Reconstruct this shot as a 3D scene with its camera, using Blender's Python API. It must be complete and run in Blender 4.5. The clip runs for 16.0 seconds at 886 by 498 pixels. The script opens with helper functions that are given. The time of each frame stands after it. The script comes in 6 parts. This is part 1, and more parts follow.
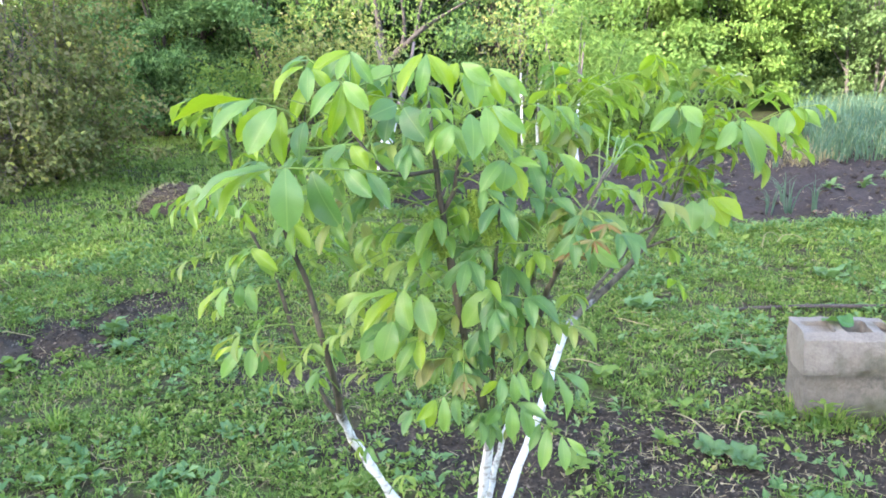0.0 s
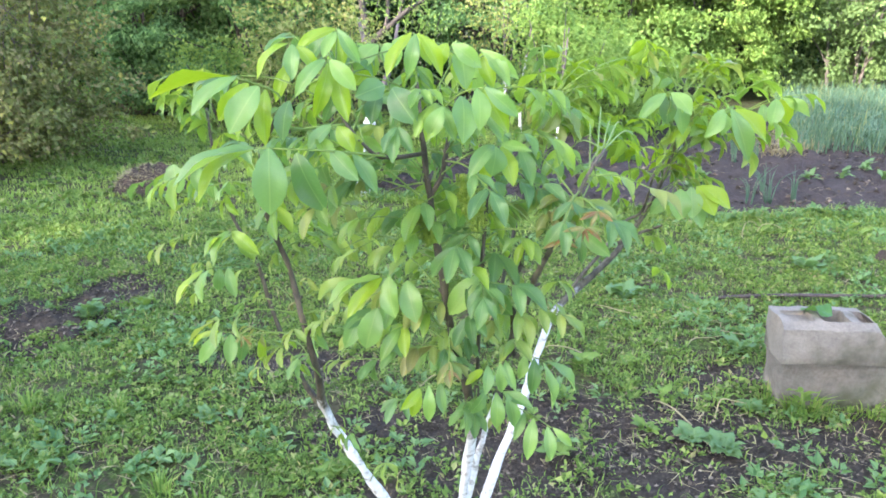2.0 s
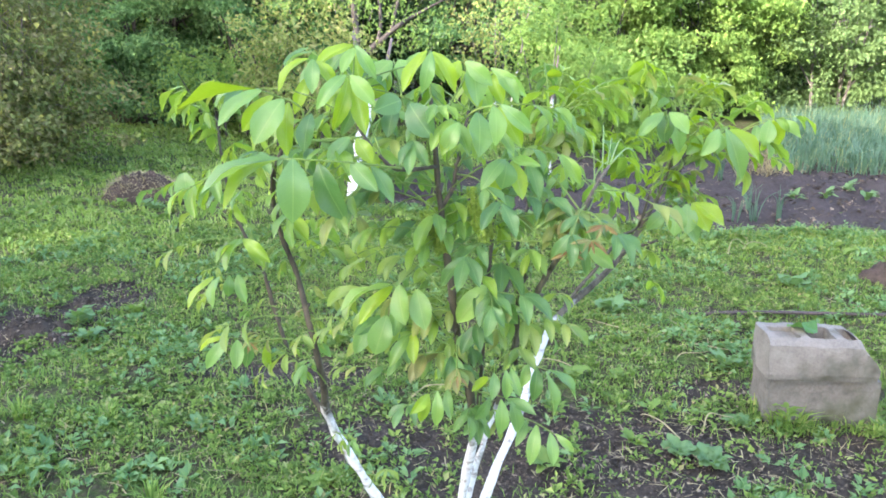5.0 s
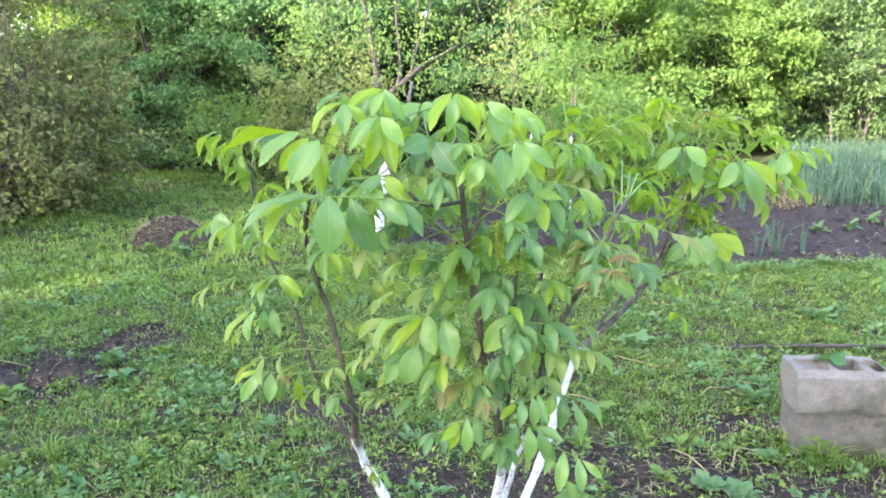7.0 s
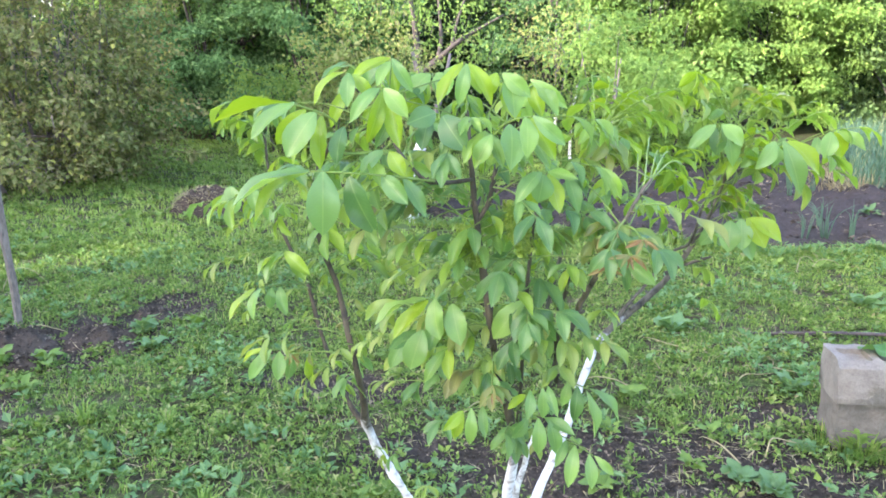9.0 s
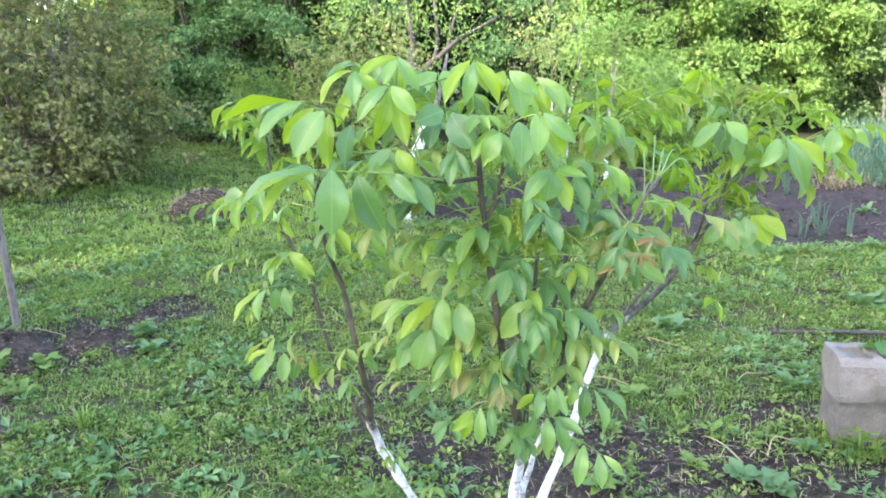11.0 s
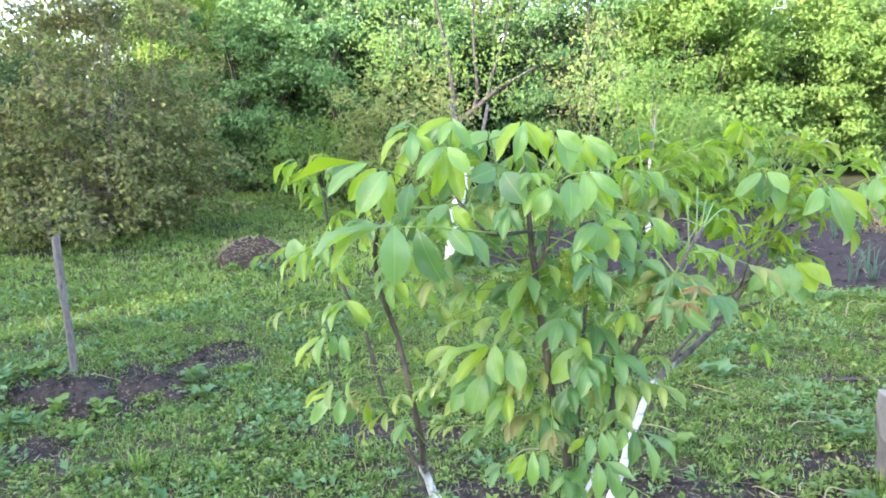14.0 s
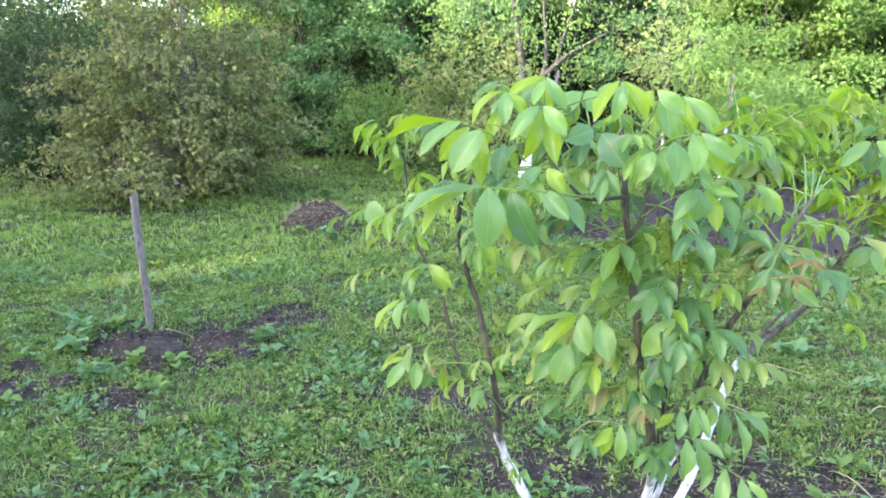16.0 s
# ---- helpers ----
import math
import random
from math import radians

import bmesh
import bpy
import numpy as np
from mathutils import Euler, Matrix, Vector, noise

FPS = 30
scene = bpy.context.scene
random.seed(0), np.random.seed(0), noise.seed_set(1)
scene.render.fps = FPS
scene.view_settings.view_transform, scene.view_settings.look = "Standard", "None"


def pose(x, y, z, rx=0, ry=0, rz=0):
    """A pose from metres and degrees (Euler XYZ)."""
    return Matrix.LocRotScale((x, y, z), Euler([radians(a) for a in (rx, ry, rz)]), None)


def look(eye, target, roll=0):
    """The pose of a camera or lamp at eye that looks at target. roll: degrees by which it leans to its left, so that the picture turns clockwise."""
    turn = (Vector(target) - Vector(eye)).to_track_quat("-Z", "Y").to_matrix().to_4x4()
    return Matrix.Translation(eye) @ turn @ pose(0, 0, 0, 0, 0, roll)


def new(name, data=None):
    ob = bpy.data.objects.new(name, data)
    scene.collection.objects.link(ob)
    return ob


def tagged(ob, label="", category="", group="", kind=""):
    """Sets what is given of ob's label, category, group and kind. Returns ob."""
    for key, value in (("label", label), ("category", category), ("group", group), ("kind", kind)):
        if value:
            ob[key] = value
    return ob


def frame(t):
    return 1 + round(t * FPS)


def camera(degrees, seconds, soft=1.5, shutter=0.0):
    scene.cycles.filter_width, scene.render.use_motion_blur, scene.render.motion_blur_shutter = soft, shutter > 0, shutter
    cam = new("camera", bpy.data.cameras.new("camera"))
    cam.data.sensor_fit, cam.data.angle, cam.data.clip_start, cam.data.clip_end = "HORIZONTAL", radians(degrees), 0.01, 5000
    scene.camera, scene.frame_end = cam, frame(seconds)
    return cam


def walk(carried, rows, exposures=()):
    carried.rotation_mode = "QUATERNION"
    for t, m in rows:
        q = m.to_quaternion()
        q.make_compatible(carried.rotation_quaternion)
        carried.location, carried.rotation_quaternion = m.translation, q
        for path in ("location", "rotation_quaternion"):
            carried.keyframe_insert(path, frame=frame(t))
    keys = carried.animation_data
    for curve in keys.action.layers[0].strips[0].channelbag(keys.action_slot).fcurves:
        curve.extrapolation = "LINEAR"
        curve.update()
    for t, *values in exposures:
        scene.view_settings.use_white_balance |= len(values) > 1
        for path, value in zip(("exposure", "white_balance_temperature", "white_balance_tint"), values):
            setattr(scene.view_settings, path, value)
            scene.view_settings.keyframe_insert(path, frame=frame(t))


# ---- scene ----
cam = camera(62.8, 16.0, 1.75)
PATH = [
    (0, (-0.033, -0.086, 1.37), (-0.06, 1.835, 0.813), -1.8),
    (0.5, (-0.03, -0.069, 1.369), (-0.054, 1.849, 0.803), -1.7),
    (1, (-0.034, -0.067, 1.368), (-0.054, 1.846, 0.783), -1.6),
    (1.5, (-0.042, -0.062, 1.361), (-0.029, 1.835, 0.728), -0.8),
    (2, (-0.041, -0.065, 1.365), (-0.015, 1.843, 0.767), -0.6),
    (2.5, (-0.042, -0.069, 1.362), (-0.015, 1.832, 0.74), -0.5),
    (3, (-0.046, -0.076, 1.364), (-0.026, 1.831, 0.761), -0.6),
    (3.5, (-0.053, -0.083, 1.368), (-0.036, 1.83, 0.786), -0.3),
    (4, (-0.055, -0.086, 1.372), (-0.014, 1.836, 0.819), -0.3),
    (4.2, (-0.057, -0.081, 1.373), (-0.007, 1.836, 0.806), -0.2),
    (6.3, (-0.09, -0.128, 1.364), (-0.024, 1.807, 0.864), 1.5),
    (6.5, (-0.087, -0.129, 1.369), (-0.044, 1.813, 0.893), 0.3),
    (7, (-0.08, -0.135, 1.371), (-0.073, 1.812, 0.914), -0.7),
    (7.5, (-0.072, -0.128, 1.369), (-0.079, 1.807, 0.865), -0.1),
    (8, (-0.06, -0.109, 1.363), (-0.089, 1.815, 0.817), 1.0),
    (8.5, (-0.04, -0.09, 1.366), (-0.144, 1.835, 0.83), -0.2),
    (10.8, (-0.046, -0.076, 1.364), (-0.137, 1.855, 0.851), -0.4),
    (11, (-0.054, -0.079, 1.362), (-0.147, 1.85, 0.841), -0.5),
    (11.5, (-0.064, -0.088, 1.365), (-0.153, 1.847, 0.865), -0.6),
    (12, (-0.071, -0.102, 1.368), (-0.201, 1.835, 0.884), -1.5),
    (12.5, (-0.08, -0.112, 1.37), (-0.22, 1.822, 0.88), -1.1),
    (13, (-0.084, -0.122, 1.372), (-0.228, 1.817, 0.906), 0.1),
    (13.5, (-0.074, -0.13, 1.379), (-0.243, 1.817, 0.953), -1.0),
    (14, (-0.068, -0.129, 1.38), (-0.27, 1.821, 0.983), -1.5),
    (14.5, (-0.074, -0.132, 1.38), (-0.303, 1.817, 0.994), -2.0),
    (15, (-0.091, -0.125, 1.373), (-0.346, 1.802, 0.905), -1.7),
    (15.5, (-0.1, -0.125, 1.365), (-0.365, 1.788, 0.846), -0.4),
    (16, (-0.107, -0.11, 1.369), (-0.471, 1.798, 0.891), -1.0),
]
walk(cam, [(t, look(eye, target, roll)) for t, eye, target, roll in PATH], [(0, 3.08, 6200, 20), (8, 3.08, 6200, 21), (13, 3.09, 5980, 23), (16, 3.08, 5980, 24)])

# ---- world, sun ----
SUN_ELEV, SUN_AZ = 20.0, 232.0          # degrees; azimuth clockwise from +y
world = bpy.data.worlds.new("sky")
scene.world = world
world.use_nodes = True
wn = world.node_tree.nodes
sky = wn.new("ShaderNodeTexSky")
sky.sky_type = 'NISHITA'
sky.sun_disc = False
sky.sun_elevation = radians(SUN_ELEV)
sky.sun_rotation = radians(SUN_AZ)
sky.air_density, sky.dust_density, sky.ozone_density = 1.0, 2.5, 1.0
wn["Background"].inputs["Strength"].default_value = 0.15
world.node_tree.links.new(sky.outputs["Color"], wn["Background"].inputs["Color"])
sun_data = bpy.data.lights.new("sun", 'SUN')
sun_data.energy = 1.85
sun_data.angle = radians(0.6)
sun_data.color = (1.0, 0.92, 0.80)
sun = new("sun", sun_data)
se, sa = radians(SUN_ELEV), radians(SUN_AZ)
SUN_FROM = Vector((math.sin(sa) * math.cos(se), math.cos(sa) * math.cos(se), math.sin(se)))
sun.matrix_world = look(SUN_FROM * 60, (0, 0, 0))

# ---- materials ----
def material(name):
    m = bpy.data.materials.new(name)
    m.use_nodes = True
    nt = m.node_tree
    return m, nt, nt.nodes["Principled BSDF"]


def node(nt, kind, **values):
    n = nt.nodes.new(kind)
    for key, value in values.items():
        n.inputs[key.replace("_", " ")].default_value = value
    return n


def ramp(nt, source, stops):
    r = nt.nodes.new("ShaderNodeValToRGB")
    while len(r.color_ramp.elements) < len(stops):
        r.color_ramp.elements.new(0.5)
    for e, (p, c) in zip(r.color_ramp.elements, stops):
        e.position, e.color = p, (*c, 1)
    nt.links.new(source, r.inputs["Fac"])
    return r.outputs["Color"]


def mixed(nt, fac, a, b, mode='MIX'):
    n = nt.nodes.new("ShaderNodeMix")
    n.data_type, n.blend_type = 'RGBA', mode
    if isinstance(fac, (int, float)):
        n.inputs[0].default_value = fac
    else:
        nt.links.new(fac, n.inputs[0])
    for slot, v in ((6, a), (7, b)):
        if isinstance(v, tuple):
            n.inputs[slot].default_value = (*v, 1)
        else:
            nt.links.new(v, n.inputs[slot])
    return n.outputs[2]


def noise_tex(nt, scale, detail=4.0, rough=0.6, coords="Object"):
    tc = nt.nodes.new("ShaderNodeTexCoord")
    n = node(nt, "ShaderNodeTexNoise", Scale=scale, Detail=detail, Roughness=rough)
    nt.links.new(tc.outputs[coords], n.inputs["Vector"])
    return n.outputs["Fac"]


def bumped(nt, bsdf, height, strength, distance):
    b = node(nt, "ShaderNodeBump", Strength=strength, Distance=distance)
    nt.links.new(height, b.inputs["Height"])
    nt.links.new(b.outputs["Normal"], bsdf.inputs["Normal"])


def thin_leaf(nt, bsdf, colour, translucent, lift):
    """Light passes the blade: the principled surface mixed with a translucent one of a yellower tone."""
    t = nt.nodes.new("ShaderNodeBsdfTranslucent")
    nt.links.new(mixed(nt, 0.55, colour, lift), t.inputs["Color"])
    mx = nt.nodes.new("ShaderNodeMixShader")
    mx.inputs[0].default_value = translucent
    nt.links.new(bsdf.outputs[0], mx.inputs[1])
    nt.links.new(t.outputs[0], mx.inputs[2])
    nt.links.new(mx.outputs[0], nt.nodes["Material Output"].inputs["Surface"])


def leaflet_material(name, stops, lift):
    """A walnut leaflet: tone by piece, pale midrib and side veins along the blade."""
    m, nt, b = material(name)
    info = nt.nodes.new("ShaderNodeObjectInfo")
    tone = ramp(nt, info.outputs["Random"], stops)
    tc = nt.nodes.new("ShaderNodeTexCoord")
    xyz = nt.nodes.new("ShaderNodeSeparateXYZ")
    nt.links.new(tc.outputs["Object"], xyz.inputs[0])
    ax = nt.nodes.new("ShaderNodeMath"); ax.operation = 'ABSOLUTE'
    nt.links.new(xyz.outputs["X"], ax.inputs[0])
    rib = nt.nodes.new("ShaderNodeMapRange")
    for k, v in (("From Min", 0.003), ("From Max", 0.012), ("To Min", 0.8), ("To Max", 0.0)):
        rib.inputs[k].default_value = v
    nt.links.new(ax.outputs[0], rib.inputs["Value"])
    lean = nt.nodes.new("ShaderNodeMath"); lean.operation = 'MULTIPLY_ADD'
    lean.inputs[1].default_value = -0.9
    nt.links.new(ax.outputs[0], lean.inputs[0]); nt.links.new(xyz.outputs["Y"], lean.inputs[2])
    saw = nt.nodes.new("ShaderNodeMath"); saw.operation = 'PINGPONG'
    saw.inputs[1].default_value = 0.04
    nt.links.new(lean.outputs[0], saw.inputs[0])
    vein = nt.nodes.new("ShaderNodeMapRange")
    for k, v in (("From Min", 0.0), ("From Max", 0.008), ("To Min", 0.16), ("To Max", 0.0)):
        vein.inputs[k].default_value = v
    nt.links.new(saw.outputs[0], vein.inputs["Value"])
    both = nt.nodes.new("ShaderNodeMath"); both.operation = 'MAXIMUM'
    nt.links.new(rib.outputs[0], both.inputs[0]); nt.links.new(vein.outputs[0], both.inputs[1])
    blotch = mixed(nt, 0.35, tone, ramp(nt, noise_tex(nt, 5.0), [(0.3, (0.75, 0.8, 0.7)), (0.7, (1.1, 1.08, 1.0))]), 'MULTIPLY')
    half = nt.nodes.new("ShaderNodeMath"); half.operation = 'MULTIPLY'
    half.inputs[1].default_value = 0.45
    nt.links.new(both.outputs[0], half.inputs[0])
    colour = mixed(nt, half.outputs[0], blotch, (0.42, 0.55, 0.16))
    nt.links.new(colour, b.inputs["Base Color"])
    b.inputs["Roughness"].default_value = 0.36
    b.inputs["Specular IOR Level"].default_value = 0.75
    bumped(nt, b, both.outputs[0], 0.2, 0.012)
    thin_leaf(nt, b, colour, 0.48, lift)
    return m


def foliage_material(name, stops, translucent=0.3, rough=0.6, lift=(0.35, 0.5, 0.03), drift=((0.62, 0.66, 0.6), (1.2, 1.15, 1.05)), patch=1.3, shine=0.3):
    """Many small leaves in one mesh: each leaf its own tone, with a slow drift over the whole plant."""
    m, nt, b = material(name)
    geo = nt.nodes.new("ShaderNodeNewGeometry")
    tone = ramp(nt, geo.outputs["Random Per Island"], stops)
    drift = ramp(nt, noise_tex(nt, patch, 4.0), [(0.3, drift[0]), (0.7, drift[1])])
    colour = mixed(nt, 0.8, tone, drift, 'MULTIPLY')
    nt.links.new(colour, b.inputs["Base Color"])
    b.inputs["Roughness"].default_value = rough
    b.inputs["Specular IOR Level"].default_value = shine
    thin_leaf(nt, b, colour, translucent, lift)
    return m


def grained(name, dark, light, scale, rough=0.85, relief=0.5, depth=0.01, fine=9.0, stain=None):
    """An earthy or stony surface in two scales of mottling with matching relief."""
    m, nt, b = material(name)
    a, f = noise_tex(nt, scale, 6.0, 0.65), noise_tex(nt, scale * fine, 5.0, 0.7)
    colour = mixed(nt, 0.45, ramp(nt, a, [(0.32, dark), (0.68, light)]), ramp(nt, f, [(0.3, dark), (0.72, light)]))
    if stain:
        s = ramp(nt, noise_tex(nt, scale * 0.35, 4.0), [(0.5, (0, 0, 0)), (0.66, (1, 1, 1))])
        colour = mixed(nt, s, colour, stain)
    nt.links.new(colour, b.inputs["Base Color"])
    b.inputs["Roughness"].default_value = rough
    b.inputs["Specular IOR Level"].default_value = 0.25
    bumped(nt, b, f, relief, depth)
    return m


def bark_material(name, dark, light, wash_top=None, wash_base=0.0):
    """Bark streaked along the stem; limewash below wash_top with a ragged, thinning edge."""
    m, nt, b = material(name)
    tc = nt.nodes.new("ShaderNodeTexCoord")
    mp = nt.nodes.new("ShaderNodeMapping")
    mp.inputs["Scale"].default_value = (1, 1, 0.25)
    nt.links.new(tc.outputs["Object"], mp.inputs["Vector"])
    n = node(nt, "ShaderNodeTexNoise", Scale=70.0, Detail=5.0, Roughness=0.65)
    nt.links.new(mp.outputs[0], n.inputs["Vector"])
    colour = ramp(nt, n.outputs["Fac"], [(0.3, dark), (0.7, light)])
    if wash_top is not None:
        xyz = nt.nodes.new("ShaderNodeSeparateXYZ")
        nt.links.new(tc.outputs["Object"], xyz.inputs[0])
        rag = nt.nodes.new("ShaderNodeMath"); rag.operation = 'MULTIPLY_ADD'
        rag.inputs[1].default_value = 0.16
        nt.links.new(noise_tex(nt, 26.0, 4.0, 0.7), rag.inputs[0]); nt.links.new(xyz.outputs["Z"], rag.inputs[2])
        edge = nt.nodes.new("ShaderNodeMapRange")
        for k, v in (("From Min", wash_top + 0.06), ("From Max", wash_top + 0.10), ("To Min", 1.0), ("To Max", 0.0)):
            edge.inputs[k].default_value = v
        nt.links.new(rag.outputs[0], edge.inputs["Value"])
        white = ramp(nt, noise_tex(nt, 60.0, 5.0), [(0.36, (0.34, 0.31, 0.27)), (0.47, (0.72, 0.71, 0.69)), (0.6, (0.84, 0.84, 0.83))])
        colour = mixed(nt, edge.outputs[0], colour, white)
    nt.links.new(colour, b.inputs["Base Color"])
    b.inputs["Roughness"].default_value = 0.85
    bumped(nt, b, n.outputs["Fac"], 0.6, 0.004)
    return m


M_LEAFLET = leaflet_material("walnut_leaflet", [(0.0, (0.10, 0.23, 0.06)), (0.4, (0.165, 0.315, 0.06)), (0.75, (0.235, 0.39, 0.045)), (1.0, (0.31, 0.45, 0.035))], (0.50, 0.66, 0.02))
M_LEAFLET_OLIVE = leaflet_material("walnut_leaflet_olive", [(0.0, (0.16, 0.28, 0.06)), (0.5, (0.23, 0.35, 0.075)), (0.8, (0.28, 0.38, 0.08)), (1.0, (0.30, 0.31, 0.09))], (0.48, 0.60, 0.04))
# bluish mature blades, darkened in colour for shade inside the crown
M_LEAFLET_BLUE = leaflet_material("walnut_leaflet_mature_shade", [(0.0, (0.06, 0.16, 0.05)), (0.6, (0.12, 0.26, 0.08)), (1.0, (0.19, 0.35, 0.09))], (0.36, 0.56, 0.06))
# paler copy: sky sheen put into the colour, the gloss is unchanged
M_LEAFLET_PALE = leaflet_material("walnut_leaflet_sheen_tint", [(0.0, (0.15, 0.30, 0.10)), (0.6, (0.21, 0.38, 0.105)), (1.0, (0.28, 0.45, 0.095))], (0.45, 0.66, 0.06))
# yellow blades; the glow of light from behind is in the colour too
M_LEAFLET_YELLOW = leaflet_material("walnut_leaflet_backlight_tint", [(0.0, (0.21, 0.36, 0.02)), (1.0, (0.31, 0.45, 0.02))], (0.52, 0.66, 0.01))
M_LEAFLET_RED = leaflet_material("walnut_leaflet_bronze", [(0.0, (0.20, 0.30, 0.06)), (0.5, (0.25, 0.22, 0.075)), (1.0, (0.20, 0.32, 0.06))], (0.42, 0.44, 0.06))
M_LEAFLET_RUST = leaflet_material("walnut_leaflet_rust", [(0.0, (0.30, 0.15, 0.06)), (1.0, (0.33, 0.23, 0.07))], (0.46, 0.26, 0.06))
M_RACHIS = grained("green_petiole", (0.12, 0.21, 0.04), (0.24, 0.33, 0.07), 60, 0.55, 0.1, 0.001)
M_CATKIN = foliage_material("catkin", [(0, (0.22, 0.34, 0.05)), (1, (0.42, 0.52, 0.10))])
M_CONCRETE = grained("weathered_concrete", (0.19, 0.172, 0.142), (0.37, 0.335, 0.275), 12, 0.92, 1.0, 0.01, 9.0, (0.12, 0.115, 0.08))
# darker copy for the lower block: its shade is put into the colour
M_CONCRETE_DARK = grained("shaded_concrete", (0.12, 0.11, 0.088), (0.29, 0.262, 0.215), 10, 0.95, 1.0, 0.01, 9.0, (0.09, 0.10, 0.05))
M_SOIL = grained("garden_soil", (0.042, 0.033, 0.025), (0.13, 0.105, 0.08), 9, 0.95, 1.0, 0.02, 8.0)
M_BED = grained("dug_bed_soil", (0.036, 0.029, 0.026), (0.105, 0.085, 0.076), 6, 0.95, 1.0, 0.03, 8.0)
M_HEAP = grained("heap_litter", (0.042, 0.032, 0.026), (0.145, 0.108, 0.083), 12, 0.95, 1.0, 0.02, 6.0)
M_POST = bark_material("weathered_wood", (0.085, 0.072, 0.058), (0.25, 0.22, 0.185))
M_BATTEN = bark_material("dark_batten", (0.04, 0.032, 0.028), (0.11, 0.085, 0.07))
M_BARK = bark_material("grey_bark", (0.075, 0.065, 0.05), (0.21, 0.19, 0.16))
M_BARK_BROWN = bark_material("brown_bark", (0.045, 0.038, 0.03), (0.13, 0.108, 0.088))
M_STRAW = foliage_material("dry_straw", [(0, (0.30, 0.24, 0.13)), (0.6, (0.45, 0.38, 0.22)), (1, (0.20, 0.14, 0.09))], 0.1)
M_GRASS = foliage_material("grass", [(0, (0.08, 0.172, 0.038)), (0.5, (0.172, 0.305, 0.062)), (0.88, (0.275, 0.41, 0.098)), (0.96, (0.40, 0.38, 0.16)), (1, (0.46, 0.40, 0.22))], drift=((0.6, 0.7, 0.6), (1.3, 1.15, 1.0)), patch=2.5)
M_LAWN = foliage_material("mown_grass", [(0, (0.17, 0.30, 0.06)), (0.5, (0.275, 0.42, 0.085)), (0.9, (0.38, 0.49, 0.12)), (1, (0.47, 0.46, 0.22))])
M_WEED = foliage_material("weeds", [(0, (0.065, 0.13, 0.028)), (0.5, (0.15, 0.255, 0.055)), (0.82, (0.235, 0.345, 0.085)), (0.93, (0.31, 0.37, 0.14)), (1, (0.32, 0.26, 0.14))], 0.25, 0.6, drift=((0.55, 0.68, 0.62), (1.28, 1.14, 1.0)), patch=3.0)
M_LITTER = foliage_material("leaf_litter", [(0, (0.032, 0.026, 0.02)), (0.7, (0.10, 0.08, 0.062)), (1, (0.30, 0.25, 0.19))], 0.05, 0.9, (0.3, 0.2, 0.1))
M_WEED_PALE = foliage_material("pale_weeds", [(0, (0.09, 0.21, 0.085)), (1, (0.21, 0.35, 0.155))])
M_DOCK = foliage_material("dock_leaf", [(0, (0.06, 0.17, 0.05)), (1, (0.09, 0.22, 0.07))], drift=((0.7, 0.75, 0.7), (1.2, 1.15, 1.1)), patch=30.0)
M_ONION = foliage_material("onion_leaves", [(0, (0.06, 0.14, 0.095)), (0.85, (0.13, 0.23, 0.165)), (1, (0.34, 0.34, 0.14))], 0.2)


def ground_material():
    """Earth under the turf: brown crumbs and green moss, plain dark soil where the mesh marks it bare."""
    m, nt, b = material("earth_and_turf")
    a, f, c = noise_tex(nt, 2.2, 6.0, 0.7), noise_tex(nt, 34.0, 6.0, 0.75), noise_tex(nt, 9.0, 5.0, 0.7)
    soil = ramp(nt, f, [(0.3, (0.032, 0.026, 0.02)), (0.55, (0.078, 0.064, 0.05)), (0.78, (0.18, 0.148, 0.115))])
    humus = ramp(nt, f, [(0.3, (0.034, 0.031, 0.016)), (0.55, (0.088, 0.078, 0.042)), (0.78, (0.21, 0.18, 0.108))])
    turf = ramp(nt, f, [(0.3, (0.035, 0.07, 0.016)), (0.7, (0.145, 0.225, 0.048))])
    mossy = mixed(nt, ramp(nt, c, [(0.47, (0, 0, 0)), (0.63, (1, 1, 1))]), humus, turf)
    at_ = nt.nodes.new("ShaderNodeAttribute")
    at_.attribute_name = "bareness"
    edge = nt.nodes.new("ShaderNodeMath"); edge.operation = 'MULTIPLY_ADD'
    edge.inputs[1].default_value = 0.7
    nt.links.new(a, edge.inputs[0]); nt.links.new(at_.outputs["Fac"], edge.inputs[2])
    mask = ramp(nt, edge.outputs[0], [(0.62, (0, 0, 0)), (0.85, (1, 1, 1))])
    nt.links.new(mixed(nt, mask, mossy, soil), b.inputs["Base Color"])
    b.inputs["Roughness"].default_value = 0.95
    b.inputs["Specular IOR Level"].default_value = 0.15
    bumped(nt, b, f, 1.0, 0.02)
    return m


M_GROUND = ground_material()
M_RENDER = grained("added_wall_render", (0.5, 0.47, 0.42), (0.66, 0.63, 0.58), 1.5, 0.9, 0.2, 0.005)

# ---- mesh tools ----
def link_mesh(name, verts, faces, mat, parent=None, smooth=False, label=""):
    me = bpy.data.meshes.new(name)
    me.from_pydata(np.asarray(verts, float).tolist(), [], faces if isinstance(faces, list) else faces.tolist())
    if smooth:
        me.polygons.foreach_set("use_smooth", [True] * len(me.polygons))
    me.materials.append(mat)
    ob = new(name, me)
    if parent:
        ob.parent = parent
    if label:
        ob["label"] = label
    return ob


